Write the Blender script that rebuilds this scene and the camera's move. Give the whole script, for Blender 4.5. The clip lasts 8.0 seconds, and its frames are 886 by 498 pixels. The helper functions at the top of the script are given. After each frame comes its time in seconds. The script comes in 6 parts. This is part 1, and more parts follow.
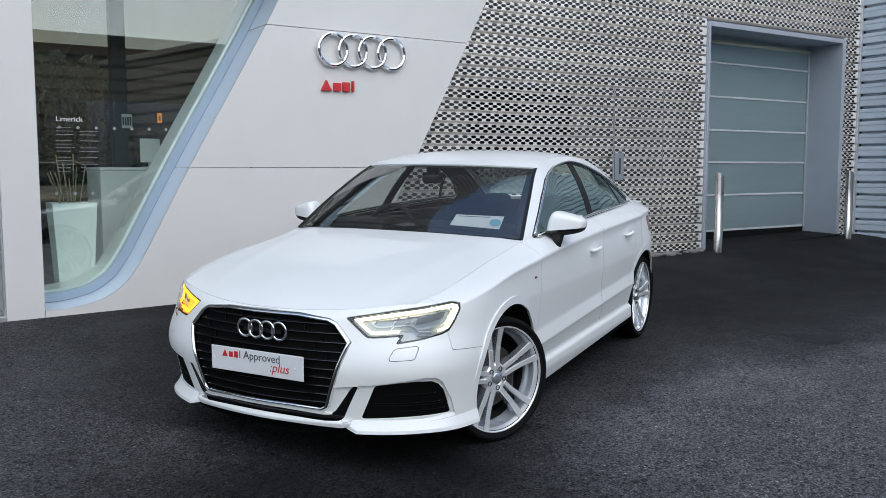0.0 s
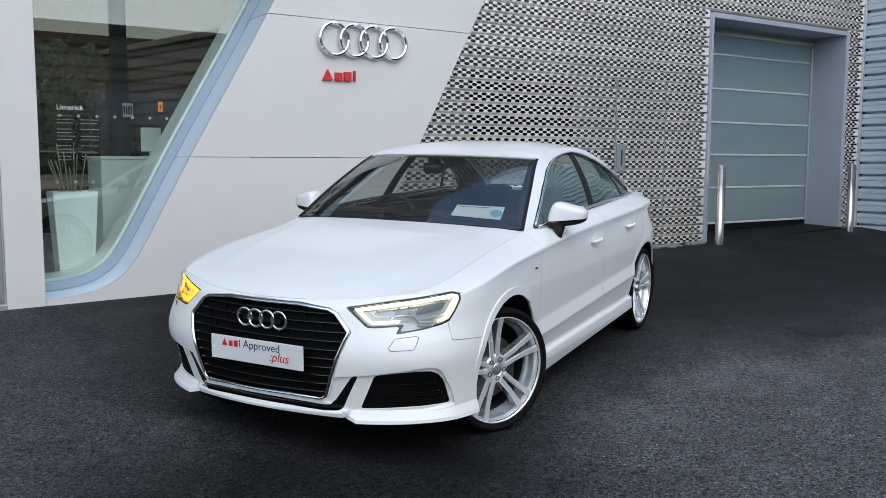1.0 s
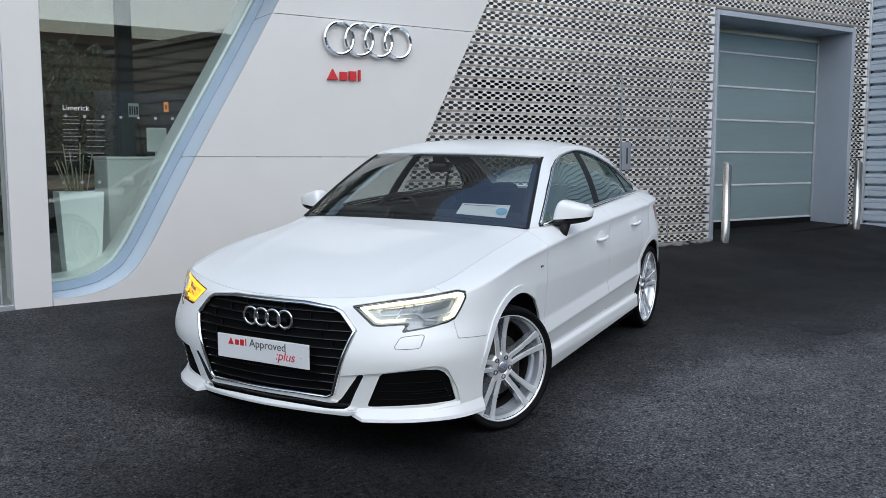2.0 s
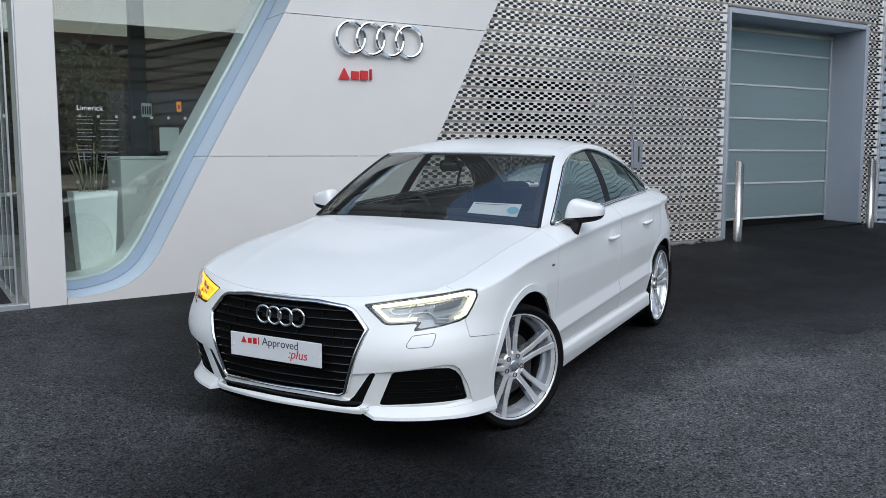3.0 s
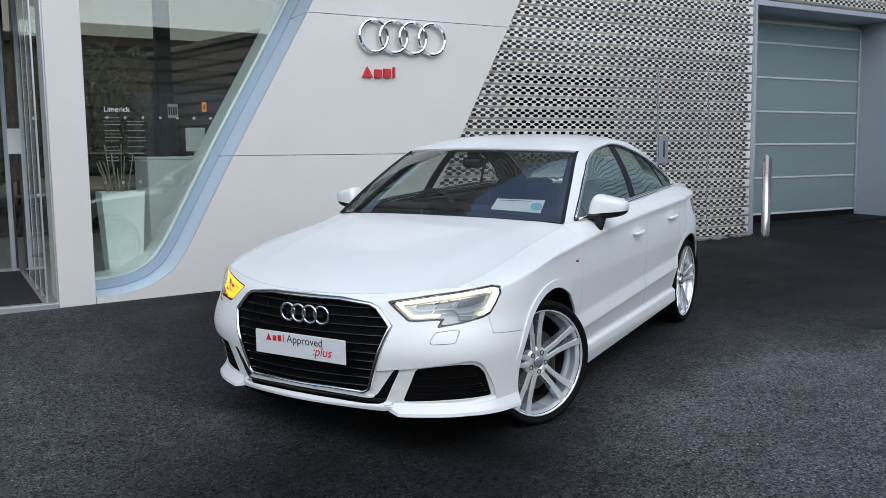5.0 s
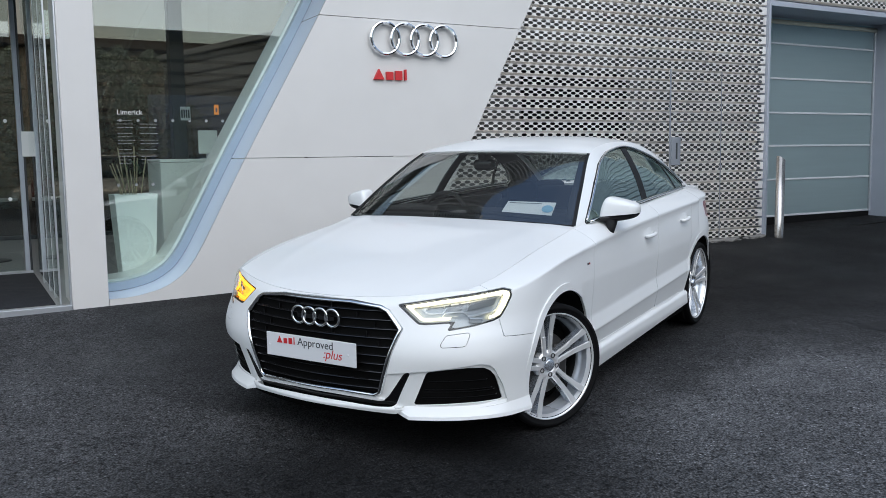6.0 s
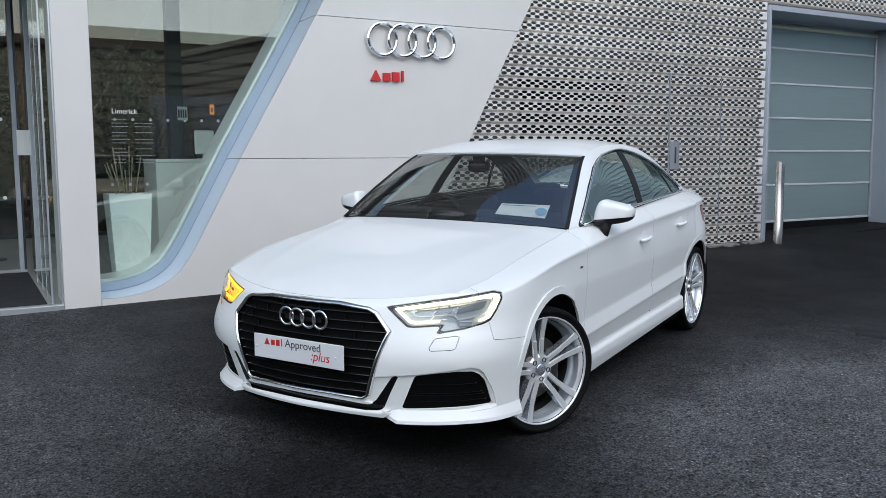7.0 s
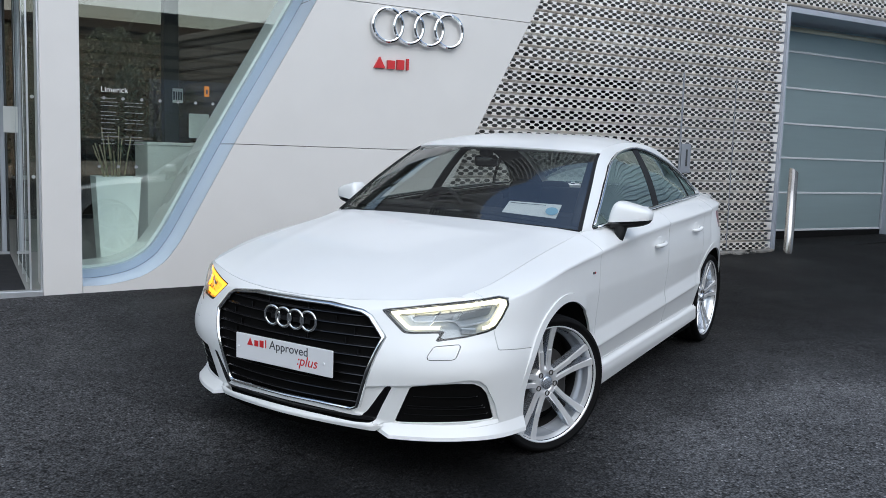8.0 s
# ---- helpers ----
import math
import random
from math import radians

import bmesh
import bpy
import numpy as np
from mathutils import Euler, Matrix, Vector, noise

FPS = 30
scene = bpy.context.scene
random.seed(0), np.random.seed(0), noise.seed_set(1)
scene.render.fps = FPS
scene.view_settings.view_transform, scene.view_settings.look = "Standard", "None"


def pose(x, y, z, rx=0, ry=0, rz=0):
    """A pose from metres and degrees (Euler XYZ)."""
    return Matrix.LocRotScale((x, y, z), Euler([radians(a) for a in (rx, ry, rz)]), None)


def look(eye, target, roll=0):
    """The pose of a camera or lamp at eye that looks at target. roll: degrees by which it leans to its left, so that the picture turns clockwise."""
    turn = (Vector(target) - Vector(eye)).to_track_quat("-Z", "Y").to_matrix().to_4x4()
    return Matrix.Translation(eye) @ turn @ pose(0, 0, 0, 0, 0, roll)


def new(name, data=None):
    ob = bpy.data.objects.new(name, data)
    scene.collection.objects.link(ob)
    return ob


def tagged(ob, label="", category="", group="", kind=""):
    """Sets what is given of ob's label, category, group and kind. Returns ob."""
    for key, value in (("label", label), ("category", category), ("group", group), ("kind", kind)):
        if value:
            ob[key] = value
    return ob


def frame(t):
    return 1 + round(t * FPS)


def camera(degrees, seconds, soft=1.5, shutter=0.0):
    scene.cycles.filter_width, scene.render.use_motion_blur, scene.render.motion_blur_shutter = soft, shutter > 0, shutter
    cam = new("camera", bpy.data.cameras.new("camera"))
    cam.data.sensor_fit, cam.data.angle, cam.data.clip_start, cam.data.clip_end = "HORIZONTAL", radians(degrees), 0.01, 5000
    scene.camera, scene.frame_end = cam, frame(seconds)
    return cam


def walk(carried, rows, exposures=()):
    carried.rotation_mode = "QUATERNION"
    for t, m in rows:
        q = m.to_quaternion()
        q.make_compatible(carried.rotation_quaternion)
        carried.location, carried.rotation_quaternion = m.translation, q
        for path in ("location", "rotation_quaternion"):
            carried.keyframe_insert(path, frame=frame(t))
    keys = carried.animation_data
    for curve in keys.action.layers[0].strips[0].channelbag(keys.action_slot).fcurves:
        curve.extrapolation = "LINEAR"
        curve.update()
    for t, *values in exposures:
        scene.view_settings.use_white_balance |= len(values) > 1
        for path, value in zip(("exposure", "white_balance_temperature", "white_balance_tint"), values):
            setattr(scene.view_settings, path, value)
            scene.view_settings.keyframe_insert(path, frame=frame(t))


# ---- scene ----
cam = camera(54.69, 8.0, 0.75)
PATH = [
    (0, (-2.156, -4.154, 1.338), (0.014, -0.813, 0.968), -0.11),
    (0.5, (-2.154, -4.150, 1.336), (0.015, -0.812, 0.946), 0.22),
    (1, (-2.148, -4.147, 1.331), (0.015, -0.807, 0.921), 0.19),
    (1.5, (-2.147, -4.147, 1.327), (0.008, -0.802, 0.914), 0.03),
    (3, (-2.157, -4.160, 1.330), (-0.061, -0.779, 0.910), -0.18),
    (3.5, (-2.146, -4.151, 1.330), (-0.072, -0.758, 0.905), -0.35),
    (4, (-2.144, -4.154, 1.328), (-0.083, -0.752, 0.904), -0.53),
    (4.5, (-2.141, -4.156, 1.323), (-0.110, -0.736, 0.896), -0.69),
    (5, (-2.146, -4.166, 1.324), (-0.153, -0.724, 0.895), -0.80),
    (6.5, (-2.115, -4.163, 1.331), (-0.183, -0.685, 0.915), -0.81),
    (7, (-2.069, -4.147, 1.318), (-0.129, -0.673, 0.912), -0.40),
    (7.5, (-1.992, -4.083, 1.306), (-0.046, -0.613, 0.892), 0.26),
    (8, (-1.924, -3.839, 1.297), (0.026, -0.372, 0.872), 1.73),
]
walk(cam, [(t, look(eye, target, roll)) for t, eye, target, roll in PATH], [(0, 0.555, 6310, 6), (6.5, 0.555, 6310, 6), (8, 0.595, 6310, 6)])

# ---- light ----
world = bpy.data.worlds.new("sky")
scene.world = world
world.use_nodes = True
wn = world.node_tree.nodes
sky = wn.new("ShaderNodeTexSky")
sky.sky_type, sky.sun_disc = "NISHITA", False
sky.sun_elevation, sky.sun_rotation = radians(41), radians(191.5)
sky.air_density, sky.dust_density, sky.ozone_density = 1.0, 1.4, 1.2
where_to, puffs, cover, cloud = wn.new("ShaderNodeTexCoord"), wn.new("ShaderNodeTexNoise"), wn.new("ShaderNodeMapRange"), wn.new("ShaderNodeMix")
puffs.inputs["Scale"].default_value, puffs.inputs["Detail"].default_value, puffs.inputs["Roughness"].default_value = 2.6, 6, 0.55
cover.inputs["From Min"].default_value, cover.inputs["From Max"].default_value, cover.inputs["To Max"].default_value = 0.36, 0.62, 0.85
cloud.data_type = "RGBA"
cloud.inputs["B"].default_value = (4.2, 4.45, 4.85, 1)
high, low_down, banked = wn.new("ShaderNodeSeparateXYZ"), wn.new("ShaderNodeMapRange"), wn.new("ShaderNodeMath")
low_down.inputs["From Min"].default_value, low_down.inputs["From Max"].default_value, low_down.inputs["To Min"].default_value, low_down.inputs["To Max"].default_value = 0.35, 0.85, 1.0, 0.12
banked.operation = "MULTIPLY"
for a, b in ((where_to.outputs["Generated"], puffs.inputs["Vector"]), (puffs.outputs[0], cover.inputs[0]), (where_to.outputs["Generated"], high.inputs[0]), (high.outputs[2], low_down.inputs[0]),
             (cover.outputs[0], banked.inputs[0]), (low_down.outputs[0], banked.inputs[1]), (banked.outputs[0], cloud.inputs["Factor"]), (sky.outputs[0], cloud.inputs["A"]), (cloud.outputs["Result"], wn["Background"].inputs[0])):
    world.node_tree.links.new(a, b)
wn["Background"].inputs[1].default_value = 0.15
sun = new("sun", bpy.data.lights.new("sun", "SUN"))
sun.data.energy, sun.data.angle, sun.data.color = 1.17, radians(105), (1.0, 0.985, 0.96)
sun.matrix_world = look((-3.5, -17.5, 15.5), (0, 0, 0))


# ---- materials ----
def material(name, color, rough=0.5, metal=0.0, coat=0.0, var=0.0, scale=8.0, bump=0.0, bump_scale=200.0, island=0.0, streak=None, spec=0.5):
    """A Principled material with variation of colour at two scales and a fine bump."""
    m = bpy.data.materials.new(name)
    m.use_nodes = True
    nt = m.node_tree
    b = nt.nodes["Principled BSDF"]
    b.inputs["Base Color"].default_value = (*color, 1)
    b.inputs["Roughness"].default_value = rough
    b.inputs["Metallic"].default_value = metal
    b.inputs["Coat Weight"].default_value = coat
    b.inputs["Specular IOR Level"].default_value = spec
    b.inputs["Coat Roughness"].default_value = 0.03
    tc = nt.nodes.new("ShaderNodeTexCoord")
    src = tc.outputs["Object"]
    if streak:
        mp = nt.nodes.new("ShaderNodeMapping")
        mp.inputs["Scale"].default_value = streak
        nt.links.new(src, mp.inputs[0])
        src = mp.outputs[0]
    if var:
        n1 = nt.nodes.new("ShaderNodeTexNoise")
        n1.inputs["Scale"].default_value, n1.inputs["Detail"].default_value = scale, 8
        n2 = nt.nodes.new("ShaderNodeTexNoise")
        n2.inputs["Scale"].default_value, n2.inputs["Detail"].default_value = scale * 0.13, 3
        nt.links.new(src, n1.inputs[0]), nt.links.new(src, n2.inputs[0])
        add = nt.nodes.new("ShaderNodeMath")
        add.operation = "ADD"
        nt.links.new(n1.outputs[0], add.inputs[0]), nt.links.new(n2.outputs[0], add.inputs[1])
        mr = nt.nodes.new("ShaderNodeMapRange")
        mr.inputs["From Min"].default_value, mr.inputs["From Max"].default_value = 0.7, 1.3
        mr.inputs["To Min"].default_value, mr.inputs["To Max"].default_value = 1 - var, 1 + var
        nt.links.new(add.outputs[0], mr.inputs[0])
        val = mr.outputs[0]
        if island:
            oi = nt.nodes.new("ShaderNodeObjectInfo")
            m2 = nt.nodes.new("ShaderNodeMapRange")
            m2.inputs["To Min"].default_value, m2.inputs["To Max"].default_value = 1 - island, 1 + island
            nt.links.new(oi.outputs["Random"], m2.inputs[0])
            mu = nt.nodes.new("ShaderNodeMath")
            mu.operation = "MULTIPLY"
            nt.links.new(val, mu.inputs[0]), nt.links.new(m2.outputs[0], mu.inputs[1])
            val = mu.outputs[0]
        mix = nt.nodes.new("ShaderNodeVectorMath")
        mix.operation = "SCALE"
        mix.inputs[0].default_value = color
        nt.links.new(val, mix.inputs["Scale"])
        nt.links.new(mix.outputs[0], b.inputs["Base Color"])
        rr = nt.nodes.new("ShaderNodeMapRange")
        rr.inputs["From Min"].default_value, rr.inputs["From Max"].default_value = 0.3, 0.7
        rr.inputs["To Min"].default_value, rr.inputs["To Max"].default_value = rough * 0.88, min(1, rough * 1.12)
        nt.links.new(n2.outputs[0], rr.inputs[0]), nt.links.new(rr.outputs[0], b.inputs["Roughness"])
    if bump:
        nb = nt.nodes.new("ShaderNodeTexNoise")
        nb.inputs["Scale"].default_value, nb.inputs["Detail"].default_value = bump_scale, 4
        nt.links.new(tc.outputs["Object"], nb.inputs[0])
        bp = nt.nodes.new("ShaderNodeBump")
        bp.inputs["Strength"].default_value, bp.inputs["Distance"].default_value = bump, 0.004
        nt.links.new(nb.outputs[0], bp.inputs["Height"]), nt.links.new(bp.outputs[0], b.inputs["Normal"])
    return m


def glass(name, tint, clear=0.95, gloss=0.05, wave=0.0, sheen=(1, 1, 1)):
    """A pane: clear glass that lets light and sight through and mirrors more at a slant."""
    m = bpy.data.materials.new(name)
    m.use_nodes = True
    nt = m.node_tree
    nt.nodes.remove(nt.nodes["Principled BSDF"])
    t, g = nt.nodes.new("ShaderNodeBsdfTransparent"), nt.nodes.new("ShaderNodeBsdfGlossy")
    t.inputs[0].default_value = (*tint, 1)
    g.inputs[0].default_value, g.inputs["Roughness"].default_value = (clear * sheen[0], clear * sheen[1], clear * sheen[2], 1), 0.0
    lw, pw, mr, mx = nt.nodes.new("ShaderNodeLayerWeight"), nt.nodes.new("ShaderNodeMath"), nt.nodes.new("ShaderNodeMapRange"), nt.nodes.new("ShaderNodeMixShader")
    lw.inputs["Blend"].default_value = 0.5
    pw.operation = "POWER"
    pw.inputs[1].default_value = 5.0
    mr.inputs["To Min"].default_value, mr.inputs["To Max"].default_value = gloss, 1.0
    nt.links.new(lw.outputs["Facing"], pw.inputs[0]), nt.links.new(pw.outputs[0], mr.inputs[0])
    if wave:
        tc, n, b = nt.nodes.new("ShaderNodeTexCoord"), nt.nodes.new("ShaderNodeTexNoise"), nt.nodes.new("ShaderNodeBump")
        n.inputs["Scale"].default_value, n.inputs["Detail"].default_value = 3.0, 1
        b.inputs["Strength"].default_value, b.inputs["Distance"].default_value = 1.0, wave
        nt.links.new(tc.outputs["Object"], n.inputs[0]), nt.links.new(n.outputs[0], b.inputs["Height"])
        nt.links.new(b.outputs[0], g.inputs["Normal"])
    nt.links.new(mr.outputs[0], mx.inputs[0])
    nt.links.new(t.outputs[0], mx.inputs[1]), nt.links.new(g.outputs[0], mx.inputs[2])
    nt.links.new(mx.outputs[0], nt.nodes["Material Output"].inputs[0])
    return m


def glow(name, color, strength):
    m = bpy.data.materials.new(name)
    m.use_nodes = True
    b = m.node_tree.nodes["Principled BSDF"]
    b.inputs["Base Color"].default_value = (*color, 1)
    b.inputs["Emission Color"].default_value = (*color, 1)
    b.inputs["Emission Strength"].default_value = strength
    return m


def asphalt_material():
    m = bpy.data.materials.new("asphalt")
    m.use_nodes = True
    nt = m.node_tree
    b = nt.nodes["Principled BSDF"]
    b.inputs["Specular IOR Level"].default_value = 0.12
    tc = nt.nodes.new("ShaderNodeTexCoord")
    src = tc.outputs["Object"]

    def tex(kind, scale, detail=2.0):
        n = nt.nodes.new(kind)
        n.inputs["Scale"].default_value = scale
        if kind == "ShaderNodeTexNoise":
            n.inputs["Detail"].default_value = detail
        nt.links.new(src, n.inputs["Vector"])
        return n

    def ramp(sock, stops):
        r = nt.nodes.new("ShaderNodeValToRGB")
        els = r.color_ramp.elements
        while len(els) < len(stops):
            els.new(0.5)
        for e, (p, c) in zip(els, stops):
            e.position, e.color = p, (c, c, c, 1)
        nt.links.new(sock, r.inputs[0])
        return r.outputs[0]

    def math(op, a, c):
        n = nt.nodes.new("ShaderNodeMath")
        n.operation = op
        for k, s in enumerate((a, c)):
            if isinstance(s, (int, float)):
                n.inputs[k].default_value = s
            else:
                nt.links.new(s, n.inputs[k])
        return n.outputs[0]

    stones = tex("ShaderNodeTexVoronoi", 100)
    tone = nt.nodes.new("ShaderNodeSeparateColor")
    nt.links.new(stones.outputs["Color"], tone.inputs[0])
    specks = ramp(tone.outputs[0], [(0.0, 0.66), (0.5, 0.95), (0.9, 1.16), (0.985, 1.5), (1.0, 2.8)])
    joints = ramp(stones.outputs["Distance"], [(0.18, 1.12), (0.42, 0.97), (0.60, 0.50), (0.85, 0.28)])
    pits = ramp(tex("ShaderNodeTexNoise", 46, 3).outputs[0], [(0.34, 0.30), (0.46, 1.0), (0.66, 1.18)])
    patches = ramp(tex("ShaderNodeTexNoise", 0.55, 6).outputs[0], [(0.3, 0.82), (0.5, 1.0), (0.7, 1.22)])
    blots = ramp(tex("ShaderNodeTexNoise", 4.5, 5).outputs[0], [(0.32, 0.86), (0.5, 1.0), (0.68, 1.14)])
    clumps = ramp(tex("ShaderNodeTexNoise", 17, 4).outputs[0], [(0.34, 0.86), (0.5, 1.0), (0.66, 1.10)])
    sep = nt.nodes.new("ShaderNodeSeparateXYZ")
    nt.links.new(src, sep.inputs[0])
    # a newer, blacker lot from the building to a ragged joint; its soft edge also paints shade beside the car
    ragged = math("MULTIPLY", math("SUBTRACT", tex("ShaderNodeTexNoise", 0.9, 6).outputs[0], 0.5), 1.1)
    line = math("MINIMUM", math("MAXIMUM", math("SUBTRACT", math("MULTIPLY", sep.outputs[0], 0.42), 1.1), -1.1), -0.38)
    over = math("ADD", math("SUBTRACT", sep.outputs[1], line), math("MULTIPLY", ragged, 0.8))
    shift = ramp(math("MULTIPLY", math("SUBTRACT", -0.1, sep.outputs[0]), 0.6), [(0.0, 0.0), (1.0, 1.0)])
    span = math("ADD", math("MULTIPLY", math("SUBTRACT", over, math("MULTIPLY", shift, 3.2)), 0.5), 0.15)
    lots_and_shade = ramp(span, [(0.0, 1.0), (0.15, 0.54), (0.46, 0.27), (0.98, 0.145)])
    lots_and_shade = math("MAXIMUM", lots_and_shade, math("MULTIPLY", shift, 1.18))
    # the lot on the garage side is paler
    lots_and_shade = math("MULTIPLY", lots_and_shade, ramp(math("MULTIPLY", math("ADD", sep.outputs[0], ragged), 0.5), [(0.0, 1.0), (0.5, 1.64)]))
    # the car's shade before and under its nose, painted into the colour as a ragged dark oval
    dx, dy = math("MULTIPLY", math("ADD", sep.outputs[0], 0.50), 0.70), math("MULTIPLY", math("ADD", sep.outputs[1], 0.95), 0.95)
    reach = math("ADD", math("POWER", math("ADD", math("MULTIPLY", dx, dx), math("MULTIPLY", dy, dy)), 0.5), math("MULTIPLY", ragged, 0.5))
    lots_and_shade = math("MULTIPLY", lots_and_shade, ramp(reach, [(0.38, 0.22), (1.1, 1.0)]))
    value = math("MULTIPLY", math("MULTIPLY", math("MULTIPLY", specks, joints), math("MULTIPLY", pits, blots)), math("MULTIPLY", math("MULTIPLY", patches, clumps), lots_and_shade))
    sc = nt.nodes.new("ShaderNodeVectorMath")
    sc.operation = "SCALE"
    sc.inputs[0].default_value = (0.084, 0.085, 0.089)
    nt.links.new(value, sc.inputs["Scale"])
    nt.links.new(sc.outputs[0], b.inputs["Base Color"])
    wet = ramp(tex("ShaderNodeTexNoise", 0.8, 5).outputs[0], [(0.35, 0.55), (0.65, 0.80)])
    nt.links.new(wet, b.inputs["Roughness"])
    height = math("ADD", math("MULTIPLY", stones.outputs["Distance"], -1.0), math("MULTIPLY", tex("ShaderNodeTexNoise", 46, 3).outputs[0], 1.5))
    bp = nt.nodes.new("ShaderNodeBump")
    bp.inputs["Strength"].default_value, bp.inputs["Distance"].default_value = 1.0, 0.006
    nt.links.new(height, bp.inputs["Height"]), nt.links.new(bp.outputs[0], b.inputs["Normal"])
    return m


ASPHALT = asphalt_material()
PANEL = material("white_composite_panel", (0.665, 0.65, 0.637), 0.42, 0.0, 0.0, 0.025, 3.0, 0.03, 60)
PERF = material("perforated_aluminium", (0.98, 0.945, 0.905), 0.36, 0.40, 0.0, 0.08, 5.0, 0.05, 90, 0.06)
PALEBACK = material("pale_insulation", (0.14, 0.14, 0.14), 0.9, var=0.35, scale=2.0)
BACKING = material("dark_membrane", (0.11, 0.112, 0.116), 0.8, var=0.3, scale=3)
ALU = material("brushed_aluminium", (0.58, 0.60, 0.63), 0.35, 0.7, var=0.06, scale=12, bump=0.04)
REVEAL = material("silver_blue_reveal", (0.62, 0.71, 0.82), 0.35, 0.15, var=0.03, scale=3)
FASCIA = material("dark_fascia", (0.02, 0.02, 0.022), 0.6, var=0.1, scale=3)
DARKGLAZE = material("dark_glazed_band", (0.012, 0.013, 0.015), 0.12, spec=0.3)
GREYFRAME = material("grey_powder_coat", (0.39, 0.42, 0.48), 0.45, 0.1, var=0.05, scale=4, bump=0.04)
FRAMEBLUE = material("blue_grey_frame", (0.34, 0.43, 0.52), 0.4, 0.2, var=0.04, scale=4)
DARKFRAME = material("anthracite_frame", (0.05, 0.055, 0.06), 0.4, 0.2, var=0.1, scale=6)
BLUECLAD = material("blue_grey_cladding", (0.53, 0.60, 0.68), 0.4, 0.1, var=0.07, scale=2.5, bump=0.03, bump_scale=30, island=0.05)
TOPSEAL = material("olive_seal", (0.62, 0.61, 0.48), 0.6, var=0.1, scale=5)
BOUNCEWHITE = material("white_bounce_paint", (0.75, 0.75, 0.72), 0.7, var=0.05, scale=3)
DOORPANEL = material("frosted_door_panel", (0.37, 0.45, 0.47), 0.35, 0.0, var=0.10, scale=4, bump=0.03, streak=(0.3, 1, 6))
b = DOORPANEL.node_tree.nodes["Principled BSDF"]
tl, mx = DOORPANEL.node_tree.nodes.new("ShaderNodeBsdfTranslucent"), DOORPANEL.node_tree.nodes.new("ShaderNodeMixShader")
tl.inputs[0].default_value, mx.inputs[0].default_value = (0.66, 0.78, 0.80, 1), 0.55
DOORPANEL.node_tree.links.new(b.outputs[0], mx.inputs[1]), DOORPANEL.node_tree.links.new(tl.outputs[0], mx.inputs[2])
DOORPANEL.node_tree.links.new(mx.outputs[0], DOORPANEL.node_tree.nodes["Material Output"].inputs[0])
RAIL_GREY = material("pale_grey_rail", (0.55, 0.58, 0.61), 0.4, 0.1, var=0.04, scale=9)
STEEL = material("stainless_steel", (0.56, 0.53, 0.50), 0.20, 0.95, var=0.05, scale=20, streak=(1, 1, 0.05))
RED = material("red_sign", (0.55, 0.02, 0.025), 0.4)
CHROME = material("chrome", (0.80, 0.81, 0.82), 0.09, 1.0)
RUBBER = material("black_rubber", (0.006, 0.006, 0.0065), 0.75, var=0.25, scale=30, bump=0.1, spec=0.1)
CONCRETE = material("concrete", (0.17, 0.165, 0.155), 0.9, var=0.25, scale=14, bump=0.5, bump_scale=50)
INNERWALL = material("grey_interior_wall", (0.34, 0.33, 0.31), 0.7, var=0.12, scale=2)
INNERFLOOR = material("grey_floor_tile", (0.27, 0.27, 0.265), 0.35, var=0.1, scale=2)
MAT = material("entrance_mat", (0.012, 0.013, 0.018), 0.95, var=0.2, scale=60, bump=0.5, bump_scale=300)
GLOSSWHITE = material("white_lacquer", (0.87, 0.90, 0.87), 0.3, 0.0, 0.3, 0.03, 5)
WINDOWGLASS = glass("window_glass", (0.92, 0.97, 0.95), 0.95, 0.08)
WHITEPRINT = material("white_vinyl", (0.8, 0.8, 0.8), 0.5)


# ---- helpers for building ----
def link(name, bm, mat, parent=None, label="", smooth=False, angle=None):
    me = bpy.data.meshes.new(name)
    bm.to_mesh(me)
    bm.free()
    return shape(name, me, mat, parent, label, smooth)


def shape(name, me, mat, parent=None, label="", smooth=False):
    if mat and not me.materials:
        me.materials.append(mat)
    if smooth:
        me.polygons.foreach_set("use_smooth", [True] * len(me.polygons))
    ob = new(name, me)
    if parent:
        ob.parent = parent
    if label:
        tagged(ob, label)
    return ob


def part(name, bm, mat, parent, label="", smooth=False):
    return link(name, bm, mat, parent, label, smooth)


def thing(name, label, category, group="", at=None):
    ob = new(name)
    ob.empty_display_size = 0.1
    if at is not None:
        ob.matrix_world = at
    return tagged(ob, label, category, group)


def mesh_from(verts, faces):
    me = bpy.data.meshes.new("mesh")
    me.from_pydata([tuple(v) for v in verts], [], faces)
    me.update()
    return me


def box(x0, x1, y0, y1, z0, z1, bevel=0.0, seg=1, bm=None):
    bm2 = bmesh.new()
    r = bmesh.ops.create_cube(bm2, size=1)
    for v in r["verts"]:
        v.co = Vector((x0 + (v.co.x + 0.5) * (x1 - x0), y0 + (v.co.y + 0.5) * (y1 - y0), z0 + (v.co.z + 0.5) * (z1 - z0)))
    if bevel:
        bmesh.ops.bevel(bm2, geom=bm2.edges[:], offset=bevel, segments=seg, affect="EDGES", profile=0.5)
    if bm is None:
        return bm2
    me = bpy.data.meshes.new("tmp")
    bm2.to_mesh(me)
    bm2.free()
    bm.from_mesh(me)
    bpy.data.meshes.remove(me)
    return bm


